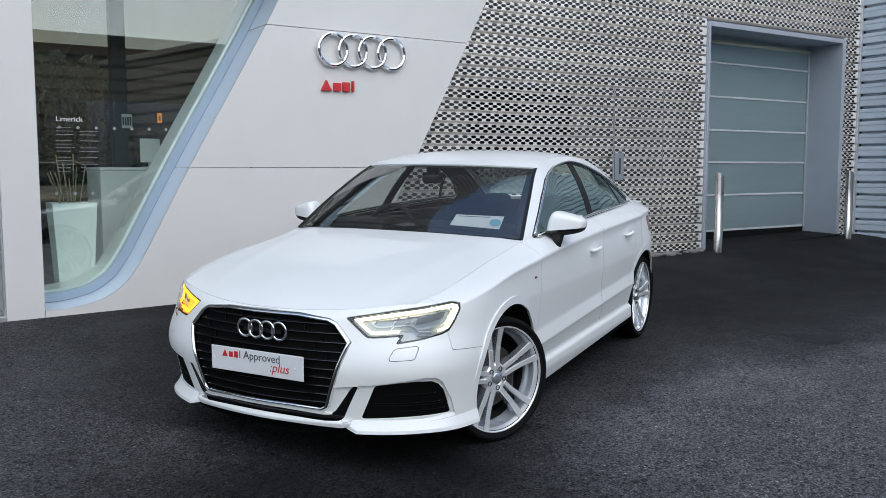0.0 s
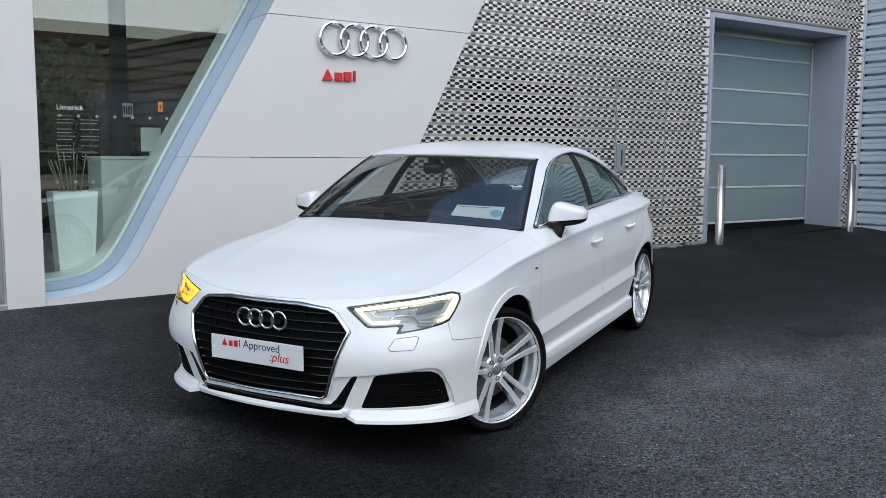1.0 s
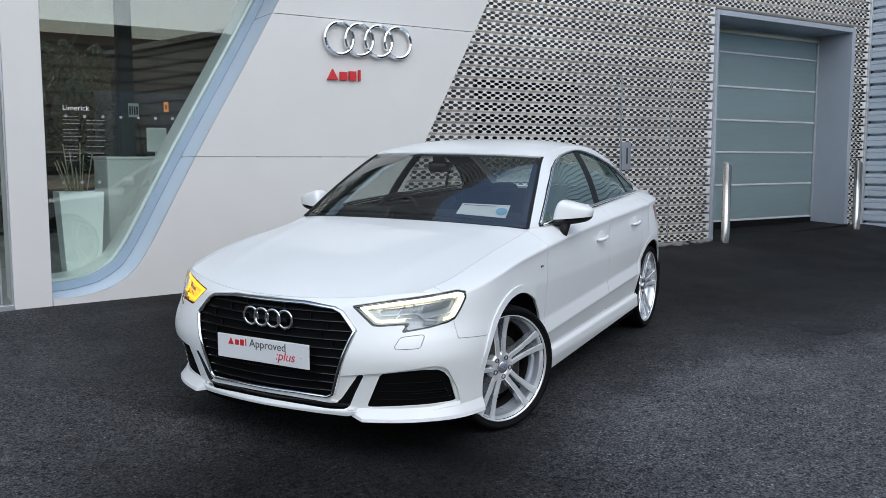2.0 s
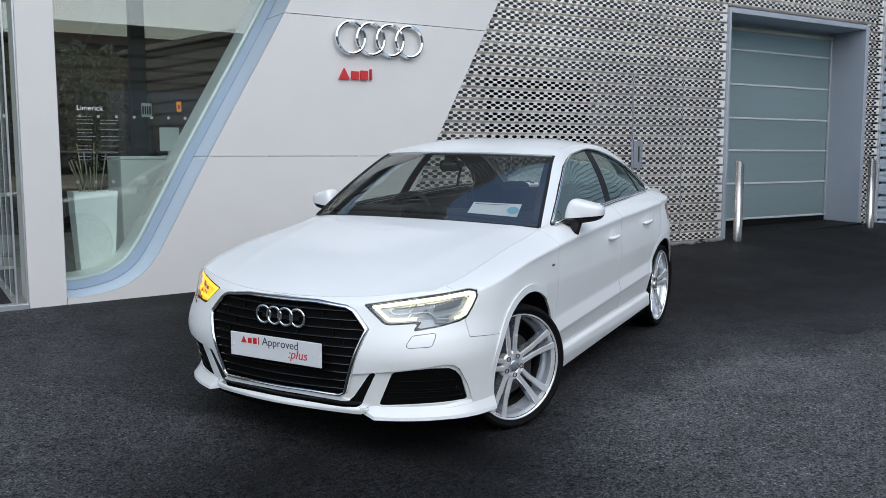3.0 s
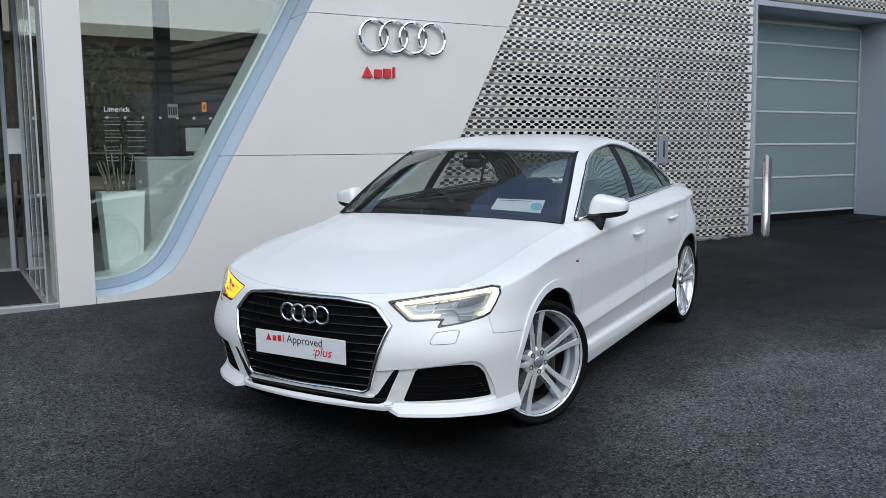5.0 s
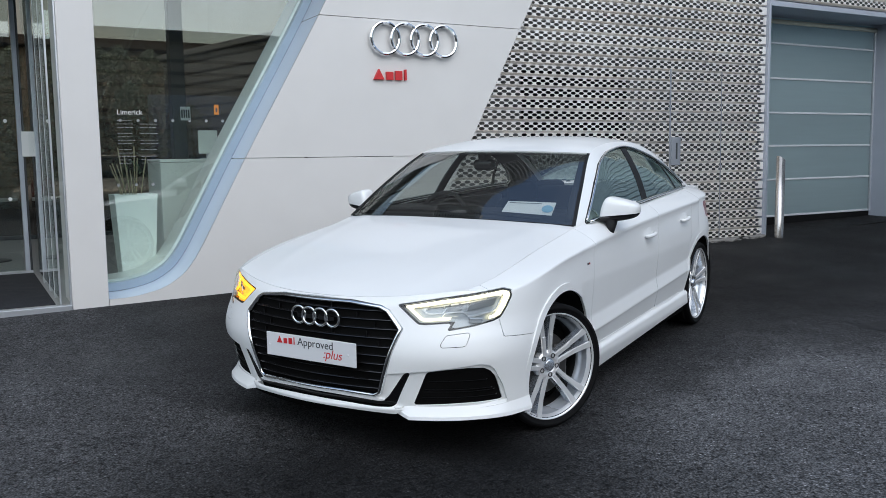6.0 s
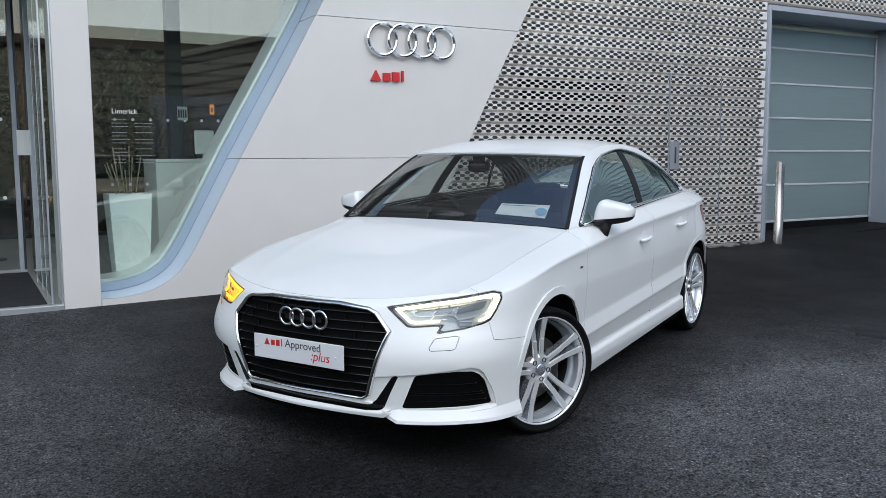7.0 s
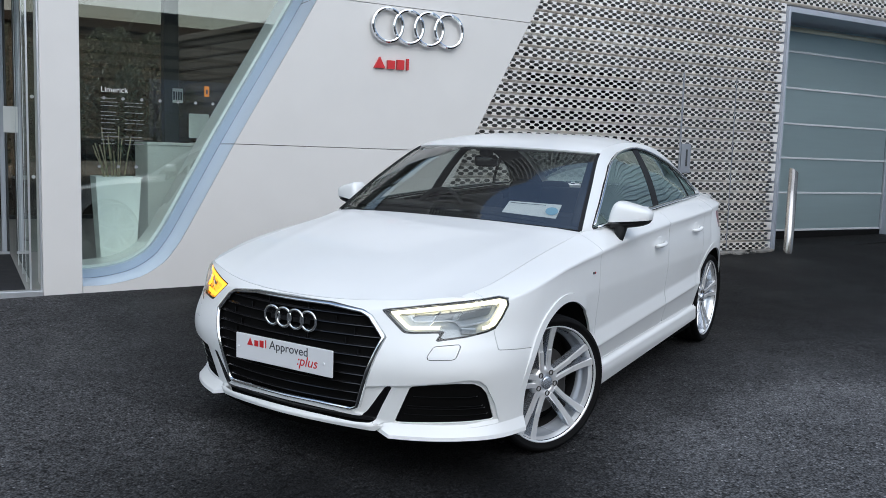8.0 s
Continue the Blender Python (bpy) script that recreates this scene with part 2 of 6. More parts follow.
def tube(points, radius, sides=10, closed=False, squash=1.0, caps=True):
    """A tube swept along points. radius: one number or one for each point."""
    bm = bmesh.new()
    pts = [Vector(p) for p in points]
    n = len(pts)
    rad = radius if isinstance(radius, (list, tuple)) else [radius] * n
    rings = []
    up = Vector((0, 0, 1))
    for i, p in enumerate(pts):
        a = pts[(i - 1) % n] if closed or i else p
        c = pts[(i + 1) % n] if closed or i < n - 1 else p
        d = (c - a).normalized()
        if i == 0:
            s = d.cross(up) if abs(d.dot(up)) < 0.95 else d.cross(Vector((1, 0, 0)))
        else:
            s = s - d * s.dot(d)
        s.normalize()
        w = d.cross(s)
        rings.append([bm.verts.new(p + (s * math.cos(q) * squash + w * math.sin(q)) * rad[i]) for q in (2 * math.pi * k / sides for k in range(sides))])
    for i in range(n if closed else n - 1):
        r0, r1 = rings[i], rings[(i + 1) % n]
        for k in range(sides):
            bm.faces.new((r0[k], r0[(k + 1) % sides], r1[(k + 1) % sides], r1[k]))
    if caps and not closed:
        bm.faces.new(rings[0][::-1])
        bm.faces.new(rings[-1])
    bmesh.ops.recalc_face_normals(bm, faces=bm.faces[:])
    return bm


def lathe(profile, sides=48, axis="x"):
    """A turned body from (along, radius) pairs about an axis."""
    bm = bmesh.new()
    rings = []
    for a, r in profile:
        ring = []
        for k in range(sides):
            q = 2 * math.pi * k / sides
            c, s = math.cos(q) * r, math.sin(q) * r
            ring.append(bm.verts.new((a, c, s) if axis == "x" else (c, s, a)))
        rings.append(ring)
    for r0, r1 in zip(rings, rings[1:]):
        for k in range(sides):
            bm.faces.new((r0[k], r0[(k + 1) % sides], r1[(k + 1) % sides], r1[k]))
    bmesh.ops.remove_doubles(bm, verts=bm.verts[:], dist=1e-6)
    bmesh.ops.recalc_face_normals(bm, faces=bm.faces[:])
    return bm


def prism(outline, depth, bm=None):
    """A closed outline of points pushed back along the vector depth."""
    bm = bm or bmesh.new()
    a = [bm.verts.new(p) for p in outline]
    c = [bm.verts.new(Vector(p) + Vector(depth)) for p in outline]
    bm.faces.new(a)
    bm.faces.new(c[::-1])
    n = len(a)
    for i in range(n):
        bm.faces.new((a[i], c[i], c[(i + 1) % n], a[(i + 1) % n]))
    bmesh.ops.recalc_face_normals(bm, faces=bm.faces[:])
    return bm


def spline(points, count):
    """Catmull-Rom through points (tuples of any length), count steps a span."""
    p = [np.array(q, float) for q in points]
    p = [2 * p[0] - p[1], *p, 2 * p[-1] - p[-2]]
    out = []
    for i in range(1, len(p) - 2):
        for k in range(count):
            t = k / count
            a, b, c, d = p[i - 1], p[i], p[i + 1], p[i + 2]
            out.append(0.5 * (2 * b + (c - a) * t + (2 * a - 5 * b + 4 * c - d) * t * t + (3 * b - a - 3 * c + d) * t ** 3))
    out.append(p[-2])
    return out


def lettering(text, size, mat, m, parent=None, name="lettering", label="", shear=0.0, depth=0.0008, align="LEFT"):
    cu = bpy.data.curves.new(name, "FONT")
    cu.body, cu.size, cu.extrude, cu.shear, cu.align_x = text, size, depth, shear, align
    tmp = bpy.data.objects.new("tmp", cu)
    scene.collection.objects.link(tmp)
    bpy.context.view_layer.update()
    me = bpy.data.meshes.new_from_object(tmp.evaluated_get(bpy.context.evaluated_depsgraph_get()))
    bpy.data.objects.remove(tmp)
    me.transform(m)
    return shape(name, me, mat, parent, label)


# ---- ground ----
def plane_z(x, y):
    """The yard's own slope, on which the car stands."""
    return 0.00929 * x + 0.02515 * y


def ground_z(x, y):
    yy = min(y, 3.4)
    k = max(0.0, min(1.0, (yy - 1.5) / 1.8))
    k = k * k * (3 - 2 * k)
    xx = max(-3.0, min(12.0, x))
    far = max(0.0, min(1.0, (-yy - 6) / 20))
    xf = max(-14.0, min(14.0, x))
    return (plane_z(xf, max(-12.0, yy)) + (0.088 + 0.0085 * xx) * k) * (1 - far) + far * -0.2


def build_ground():
    xs = [-600, -250, -100, -50, -30, -20, -15] + [-12 + 0.3 * i for i in range(87)] + [16, 20, 30, 50, 100, 250, 600]
    ys = [-600, -250, -100, -50, -30, -20, -15] + [-12 + 0.25 * i for i in range(62)] + [3.45, 10, 20, 50, 100, 250, 600]
    verts = [(x, y, ground_z(x, y)) for y in ys for x in xs]
    n = len(xs)
    faces = [(j * n + i, j * n + i + 1, (j + 1) * n + i + 1, (j + 1) * n + i) for j in range(len(ys) - 1) for i in range(n - 1)]
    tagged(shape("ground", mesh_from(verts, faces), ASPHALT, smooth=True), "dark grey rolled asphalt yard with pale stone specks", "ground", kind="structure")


build_ground()

# ---- facade ----
WALL_Y = 3.336      # face of the white panels
CLAD_Y = 3.37       # front of the perforated sheets
GLASS_Y = 3.83
TOP = 5.75
SEAMS = (1.357, 2.648, 3.94, 5.23)
CURVE = spline([(-1.118, 0.205), (-0.98, 0.207), (-0.823, 0.228), (-0.66, 0.275), (-0.503, 0.375), (-0.40, 0.50), (-0.298, 0.67), (-0.105, 1.027),
                (0.075, 1.357), (0.312, 1.774), (0.581, 2.242), (0.814, 2.658), (0.926, 2.868), (1.038, 3.078), (1.150, 3.288), (1.70, 4.32), (2.25, 5.35), (2.463, TOP)], 6)


def curve_x(z):
    for a, b in zip(CURVE, CURVE[1:]):
        if a[1] <= z <= b[1] and b[1] > a[1]:
            return a[0] + (b[0] - a[0]) * (z - a[1]) / (b[1] - a[1])
    return CURVE[0][0] if z < CURVE[0][1] else CURVE[-1][0]


def slant_x(z):
    return 2.416 + (z - 1.511) * 0.531


def white_wall():
    wall = tagged(new("wall_white"), "white composite panel wall with a swept opening", "wall", kind="structure")
    levels = [0.05, *SEAMS, TOP]
    for k, (z0, z1) in enumerate(zip(levels, levels[1:])):
        a, b = z0 + (0.003 if k else 0), z1 - 0.003
        left = [(curve_x(a), a)] if k else [(-1.118, a), (-1.118, 0.205)]
        left += [(p[0], p[1]) for p in CURVE if a < p[1] < b and p[1] > 0.2051]
        left += [(curve_x(b), b)]
        outline = [(x, WALL_Y, z) for x, z in left] + [(slant_x(b), WALL_Y, b), (slant_x(a), WALL_Y, a)]
        bm = prism(outline, (0, 0.03, 0))
        rv = bmesh.new()
        for (x0, za), (x1, zb) in zip(left, left[1:]):
            if za < 0.2:
                continue
            vs = [rv.verts.new(p) for p in ((x0, WALL_Y + 0.002, za), (x1, WALL_Y + 0.002, zb), (x1, 3.795, zb), (x0, 3.795, za))]
            rv.faces.new(vs)
        bmesh.ops.remove_doubles(rv, verts=rv.verts[:], dist=1e-5)
        part("panel", bm, PANEL if z0 < 3.9 else DARKGLAZE, wall, "" if z0 < 3.9 else "dark glazed band")
        part("reveal", rv, REVEAL, wall, "pale silver blue reveal", True)
    return wall


def window_frame():
    """Swept aluminium frame, its black gasket, the white lining inside and the pane."""
    win = tagged(new("window_1"), "tall showroom window with a swept aluminium frame", "window", kind="structure")

    def inset(d):
        out = []
        for i, p in enumerate(CURVE):
            a, b = CURVE[max(i - 1, 0)], CURVE[min(i + 1, len(CURVE) - 1)]
            t = b - a
            t = t / np.linalg.norm(t)
            out.append((p[0] - t[1] * d, p[1] + t[0] * d))
        return out

    def band(o, i, y0, y1, name, mat):
        A, B = inset(o), inset(i)
        bm = bmesh.new()
        rows = [[bm.verts.new(q) for q in ((a[0], y1, a[1]), (a[0], y0, a[1]), (b[0], y0, b[1]), (b[0], y1, b[1]))] for a, b in zip(A, B)]
        for r, s in zip(rows, rows[1:]):
            for k in range(4):
                bm.faces.new((r[k], r[(k + 1) % 4], s[(k + 1) % 4], s[k]))
        bmesh.ops.recalc_face_normals(bm, faces=bm.faces[:])
        part(name, bm, mat, win)

    band(-0.02, 0.004, 3.797, 3.86, "gasket", DARKFRAME)
    band(0.004, 0.075, 3.785, 3.87, "frame", FRAMEBLUE)
    band(0.076, 0.10, 3.872, 4.26, "lining", GLOSSWHITE)
    z1 = TOP
    outline = [(p[0], GLASS_Y, p[1]) for p in inset(0.05)]
    outline = [(-1.16, GLASS_Y, outline[0][2])] + outline + [(-1.16, GLASS_Y, z1)]
    pane = part("pane", prism(outline, (0, 0.012, 0)), WINDOWGLASS, win)
    pane.visible_shadow = False
    return win


white_wall()
window_frame()
# pillar
pillar = tagged(link("pillar", box(-1.402, -1.122, WALL_Y, 3.86, 0.05, TOP, 0.004), PANEL), "white clad pillar beside the showroom entrance", "pillar", kind="structure")


# perforated cladding: one bent sheet a course, with rows of stretched hexagonal holes
PITCH = 0.1195


def clipped(poly, axis, limit, keep_above):
    """A flat polygon cut off at one coordinate."""
    out = []
    for p, q in zip(poly, poly[1:] + poly[:1]):
        dp, dq = (p[axis] - limit) * keep_above, (q[axis] - limit) * keep_above
        if dp >= 0:
            out.append(p)
        if dp * dq < 0:
            t = dp / (dp - dq)
            out.append((p[0] + (q[0] - p[0]) * t, p[1] + (q[1] - p[1]) * t))
    return out


def perforated(length, start):
    """A course of folded sheet metal: three staggered rows of six-sided holes, then a recessed fold."""
    cw, ch, lo, hi = 0.112, 0.0275, 0.030, 0.1180
    z0 = (lo + hi) / 2 - ch
    lim = (cw * cw / 4 + ch * ch) / 2
    top = (lim - ch * ch) / (cw / 2)
    cell = [(-lim / (cw / 2), 0.0), (-top, -ch), (top, -ch), (lim / (cw / 2), 0.0), (top, ch), (-top, ch)]
    hole = [(-0.0345, -0.0030), (-0.0205, -0.0158), (0.0205, -0.0158), (0.0345, -0.0030), (0.0345, 0.0030), (0.0205, 0.0158), (-0.0205, 0.0158), (-0.0345, 0.0030)]
    verts, faces, index = [], [], {}

    def vert(x, z):
        key = (round(x, 4), round(z, 4))
        if key not in index:
            index[key] = len(verts)
            verts.append((x, 0.005 * (hi - z) / 0.11, z))
        return index[key]
    turn = lambda p: math.atan2(p[1], p[0])
    for row in range(-1, 4):
        zc = z0 + ch * row
        shift = (cw / 2 if row % 2 else 0.0) + start
        for c in range(-2, int(length / cw) + 3):
            xc = c * cw + shift
            poly = [(xc + x, zc + z) for x, z in cell]
            for axis, limit, side in ((1, lo, 1), (1, hi, -1), (0, 0.0, 1), (0, length, -1)):
                poly = clipped(poly, axis, limit, side) if poly else poly
            if len(poly) < 3:
                continue
            if not 0 <= row <= 2 or xc < cw / 2 or xc > length - cw / 2:
                faces.append([vert(*p) for p in poly])
                continue
            outer = sorted(((x - xc, z - zc) for x, z in poly), key=turn)
            inner = sorted(hole, key=turn)
            i = j = 0
            n, m = len(outer), len(inner)
            while i < n or j < m:
                ao = turn(outer[i + 1]) if i + 1 < n else turn(outer[(i + 1) % n]) + 2 * math.pi
                ai = turn(inner[j + 1]) if j + 1 < m else turn(inner[(j + 1) % m]) + 2 * math.pi
                O, I = outer[i % n], inner[j % m]
                if j >= m or (i < n and ao <= ai):
                    tri = (O, outer[(i + 1) % n], I)
                    i += 1
                else:
                    tri = (O, inner[(j + 1) % m], I)
                    j += 1
                f = [vert(xc + x, zc + z) for x, z in tri]
                if len(set(f)) == 3:
                    faces.append(f)
    # the recessed fold between two courses
    for fold in ([(0.0, -0.0015), (0.002, 0.0), (0.108, 0.002), (0.110, 0.004), (0.110, 0.026), (0.009, 0.028), (0.0040, 0.030)],):
        o, n = len(verts), len(fold)
        verts += [(x, y, z) for x in (0.0, length) for y, z in fold]
        faces += [[o + k, o + n + k, o + n + 1 + k, o + 1 + k] for k in range(n - 1)]
    return mesh_from(verts, faces)


def cladding():
    wall = tagged(new("wall_perforated"), "silver perforated corrugated metal cladding wall", "wall", kind="structure")
    runs = [(1.6, 6.762, 0.2655, 3.22), (9.76, 10.148, 0.2655, 3.22), (1.6, 10.148, 3.253, TOP)]
    for x0, x1, za, zb in runs:
        data = [perforated(x1 - x0, s) for s in (0.0, 0.034, 0.067)]
        z, k = za, 0
        while z < zb - 0.05:
            ob = shape("sheet", data[k % 3], PERF, wall)
            ob.location = (x0, CLAD_Y, z)
            z += PITCH
            k += 1
    tagged(link("backing_wall", box(4.9, 6.765, 3.62, 3.72, 0.0, TOP), BACKING), "dark weatherproof wall behind the perforated sheets", "wall", kind="structure")
    tagged(link("backing_wall", box(1.4, 4.898, 3.62, 3.72, 0.0, TOP), PALEBACK), "pale insulated wall behind the perforated sheets", "wall", kind="structure")
    hatch = tagged(new("window_2"), "dark window behind the perforated sheets", "window", kind="structure")
    part("pane", box(3.21, 4.61, 3.50, 3.60, 1.51, 2.25, 0.003), RUBBER, hatch)
    tagged(link("backing_wall", box(9.76, 10.2, 3.62, 3.72, 0.0, TOP), BACKING), "dark weatherproof wall behind the perforated sheets", "wall", kind="structure")
    tagged(link("backing_wall", box(6.766, 9.759, 3.62, 3.72, 3.26, TOP), BACKING), "dark weatherproof wall behind the perforated sheets", "wall", kind="structure")


cladding()


# ---- garage door ----
def garage():
    door = tagged(new("door_1"), "grey sectional garage door with frosted panels, closed", "door", kind="structure")
    x0, x1, yd = 6.785, 9.676, 3.89
    part("frame", box(6.765, 6.803, 3.33, yd + 0.05, 0.2, 3.222, 0.003), GREYFRAME, door)
    part("frame", box(9.677, 9.757, 3.33, yd + 0.05, 0.2, 3.222, 0.003), GREYFRAME, door)
    part("frame", box(6.804, 9.676, 3.33, yd + 0.05, 3.157, 3.222, 0.003), GREYFRAME, door)
    levels = [0.47, 0.968, 1.428, 1.876, 2.337, 2.803, 3.15]
    for a, b in zip(levels, levels[1:]):
        part("door_panel", box(x0 + 0.02, x1 - 0.02, yd, yd + 0.012, a, b - 0.004, 0.003), DOORPANEL, door)
        part("rail", box(x0 + 0.02, x1 - 0.02, yd - 0.012, yd + 0.004, a - 0.014, a + 0.014, 0.004), RAIL_GREY, door)
    part("top_seal", tube([(x0 + 0.03, yd - 0.03, 3.085), (x1 - 0.02, yd - 0.03, 3.085)], 0.030, 10), TOPSEAL, door, "pale olive roller seal over the door", True)
    part("guide", box(x1 - 0.022, x1 + 0.006, yd - 0.03, yd - 0.002, 0.46, 3.1, 0.002), ALU, door)
    part("seal", box(x0, x1, yd - 0.008, yd + 0.02, 0.33, 0.452), RUBBER, door)
    # unseen white walls, added to throw daylight onto the back of the panels
    for name, b, label in (("bounce_wall", box(6.55, 6.72, yd + 0.06, 8.6, 0.0, TOP), "unseen white side wall added to bounce daylight onto the door"), ("bounce_wall", box(9.76, 9.9, yd + 0.06, 8.6, 0.0, TOP), "unseen white side wall added to bounce daylight onto the door"),
                           ("bounce_wall", box(6.55, 9.9, 8.61, 8.75, 0.0, TOP), "unseen white back wall added to bounce daylight onto the door")):
        tagged(link(name, b, BOUNCEWHITE), label, "wall", kind="structure")
    bm = bmesh.new()
    vs = [bm.verts.new(p) for p in ((6.75, 3.29, 0.262), (9.72, 3.29, 0.372), (9.72, 3.96, 0.392), (6.75, 3.96, 0.352))]
    bm.faces.new(vs)
    r = bmesh.ops.extrude_face_region(bm, geom=bm.faces[:])
    for v in [g for g in r["geom"] if isinstance(g, bmesh.types.BMVert)]:
        v.co.z -= 0.2
    bmesh.ops.recalc_face_normals(bm, faces=bm.faces[:])
    tagged(link("garage_apron", bm, ASPHALT), "asphalt ramp up to the garage door", "ground", kind="structure")


garage()


# ---- blue side building ----
def side_building():
    wall = tagged(new("wall_side"), "blue grey horizontally ribbed metal cladding wall", "wall", kind="structure")
    pitch, y0, y1 = 0.1855, -14.0, CLAD_Y - 0.03
    prof = [(0.045, -0.002), (0.045, 0.018), (-0.020, 0.020), (-0.024, 0.030), (-0.024, 0.100), (-0.012, 0.103), (-0.012, 0.110), (-0.024, 0.113), (-0.024, 0.158), (-0.012, 0.164), (0.045, pitch - 0.004)]
    verts = [(x, y, z) for y in (y0, y1) for x, z in prof]
    n = len(prof)
    me = mesh_from(verts, [(k, k + 1, n + k + 1, n + k) for k in range(n - 1)])
    z = 0.02
    while z < TOP:
        ob = shape("plank", me, BLUECLAD, wall)
        ob.location = (10.21, 0, z)
        z += pitch
    part("corner_trim", box(10.150, 10.195, CLAD_Y - 0.03, CLAD_Y + 0.02, 0.2, TOP, 0.003), ALU, wall)
    tagged(link("side_backing", box(10.265, 10.4, -14, 4.0, -0.3, TOP), BACKING), "plain wall behind the ribbed cladding", "wall", kind="structure")


side_building()


# ---- car ----
WHITE = material("white_car_paint", (0.865, 0.875, 0.875), 0.38, 0.0, 0.6, 0.012, 4.0)
BLACKGLOSS = material("gloss_black_plastic", (0.005, 0.005, 0.0055), 0.16, 0.0, 0.6)
BLACKMATT = material("black_plastic", (0.012, 0.012, 0.013), 0.55, var=0.2, scale=40, bump=0.05, spec=0.25)
INNERDARK = material("dark_cavity", (0.004, 0.004, 0.004), 0.95, spec=0.05)
ALLOY = material("silver_alloy", (0.93, 0.94, 0.95), 0.24, 0.55, 0.4, 0.03, 20)
BARRELSHADE = material("shaded_barrel_alloy", (0.018, 0.018, 0.019), 0.6, 0.1, 0.0, 0.05, 20)
ALLOYWELL = material("satin_alloy", (0.74, 0.79, 0.86), 0.26, 0.62, 0.4, 0.04, 20)
ALLOYGREY = material("grey_alloy", (0.58, 0.62, 0.68), 0.25, 0.80, 0.4, 0.04, 20)
IRON = material("brake_iron", (0.045, 0.043, 0.042), 0.5, 0.4, var=0.2, scale=30)
LAMPGLASS = glass("lamp_lens", (0.93, 0.95, 0.96), 0.95, 0.05)
CARGLASS = glass("car_glass", (0.76, 0.80, 0.78), 0.95, 0.18)
SIDEGLASS = glass("tinted_car_glass", (0.28, 0.33, 0.325), 0.95, 0.46, 0.0022, (0.86, 1.0, 0.94))
LAMPGREY = material("lamp_reflector", (0.42, 0.45, 0.48), 0.30, 0.35)
DRL = glow("daytime_lamp", (1.0, 0.92, 0.68), 0.72)
AMBER = glow("amber_indicator", (1.0, 0.45, 0.03), 1.3)
AMBERLIT = glow("amber_lit_reflector", (1.0, 0.50, 0.05), 0.62)
REDLAMP = material("red_lamp", (0.42, 0.01, 0.012), 0.15, 0.0, 0.8)
TRIM = material("black_cabin_trim", (0.010, 0.010, 0.011), 0.6, var=0.15, scale=30, bump=0.08)
FABRIC = material("dark_seat_cloth", (0.012, 0.012, 0.013), 0.9, var=0.2, scale=60, bump=0.3)
CARDWHITE = material("white_card", (0.88, 0.89, 0.90), 0.5, var=0.02, scale=8)
PLATE = material("white_plate", (0.74, 0.75, 0.77), 0.35, 0.0, 0.4, 0.02, 8)
INK = material("dark_print", (0.06, 0.06, 0.07), 0.5)
BLUEINK = material("blue_print", (0.30, 0.55, 0.74), 0.5)

car = thing("car", "white four-door saloon car parked on the asphalt", "car",
            at=Matrix(((0.49140, 0.87088, -0.00929), (-0.87076, 0.49106, -0.02514), (-0.01734, 0.02045, 0.99964))).to_4x4())


def table(*pairs):
    # a smooth curve through the pairs
    dense = spline(pairs, 12)
    dx, dv = [d[0] for d in dense], [d[1] for d in dense]
    return lambda x: float(np.interp(x, dx, dv))


YF, YR = 0.25, 2.55
nose = table((0.10, -0.80), (0.20, -0.845), (0.30, -0.872), (0.45, -0.884), (0.58, -0.872), (0.68, -0.848), (0.75, -0.815), (0.85, -0.74))
tail = table((0.10, 3.36), (0.20, 3.44), (0.40, 3.545), (0.60, 3.565), (0.80, 3.55), (1.0, 3.50), (1.1, 3.46))
flank = table((0.10, 0.868), (0.20, 0.884), (0.30, 0.890), (0.48, 0.897), (0.62, 0.893), (0.76, 0.890), (0.90, 0.882), (1.05, 0.875))
full = table((0.10, 0.0), (0.30, 0.12), (0.40, 0.55), (0.48, 1.0), (0.55, 0.72), (0.62, 0.15), (0.70, 0.0), (1.05, 0.0))


def sill_levels(y):
    """Heights of the step over the sill and of the doors' lower crease."""
    u = min(max(y, 0.3), 2.3) - 0.42
    return 0.281 + 0.017 * u, 0.388 + 0.040 * u


def door_x(z, y):
    """The doors' section: hollowed flank, sharp lower edge, stepped sill."""
    zs, zl = sill_levels(y)
    return float(np.interp(z, [0.10, 0.19, 0.235, zs - 0.005, zs + 0.005, zl - 0.003, zl + 0.003, zl + 0.085, 0.68, 0.76, 0.90, 1.05],
                           [0.852, 0.876, 0.888, 0.885, 0.863, 0.890, 0.893, 0.8765, 0.892, 0.890, 0.882, 0.875]))


crease = table((-0.90, 0.695), (-0.75, 0.705), (-0.60, 0.735), (-0.45, 0.765), (-0.25, 0.806), (-0.02, 0.840), (0.32, 0.864), (0.80, 0.898), (1.45, 0.926), (1.97, 0.943), (2.50, 0.962), (3.0, 0.975), (3.56, 0.985))
seam_x = table((-0.60, 0.690), (-0.45, 0.728), (-0.30, 0.742), (0.0, 0.748), (0.30, 0.752), (0.46, 0.765), (0.70, 0.790), (1.2, 0.800), (2.0, 0.785), (2.6, 0.748), (2.85, 0.718))
seam_z = table((-0.60, 0.768), (-0.45, 0.796), (-0.30, 0.826), (0.0, 0.879), (0.30, 0.922), (0.46, 0.950), (0.70, 0.962), (1.2, 0.992), (2.0, 1.022), (2.6, 1.038), (2.85, 1.030))
hood_mid = table((0.0, 0.724), (0.12, 0.780), (0.3, 0.842), (0.5, 0.893), (0.75, 0.946), (1.0, 0.984))


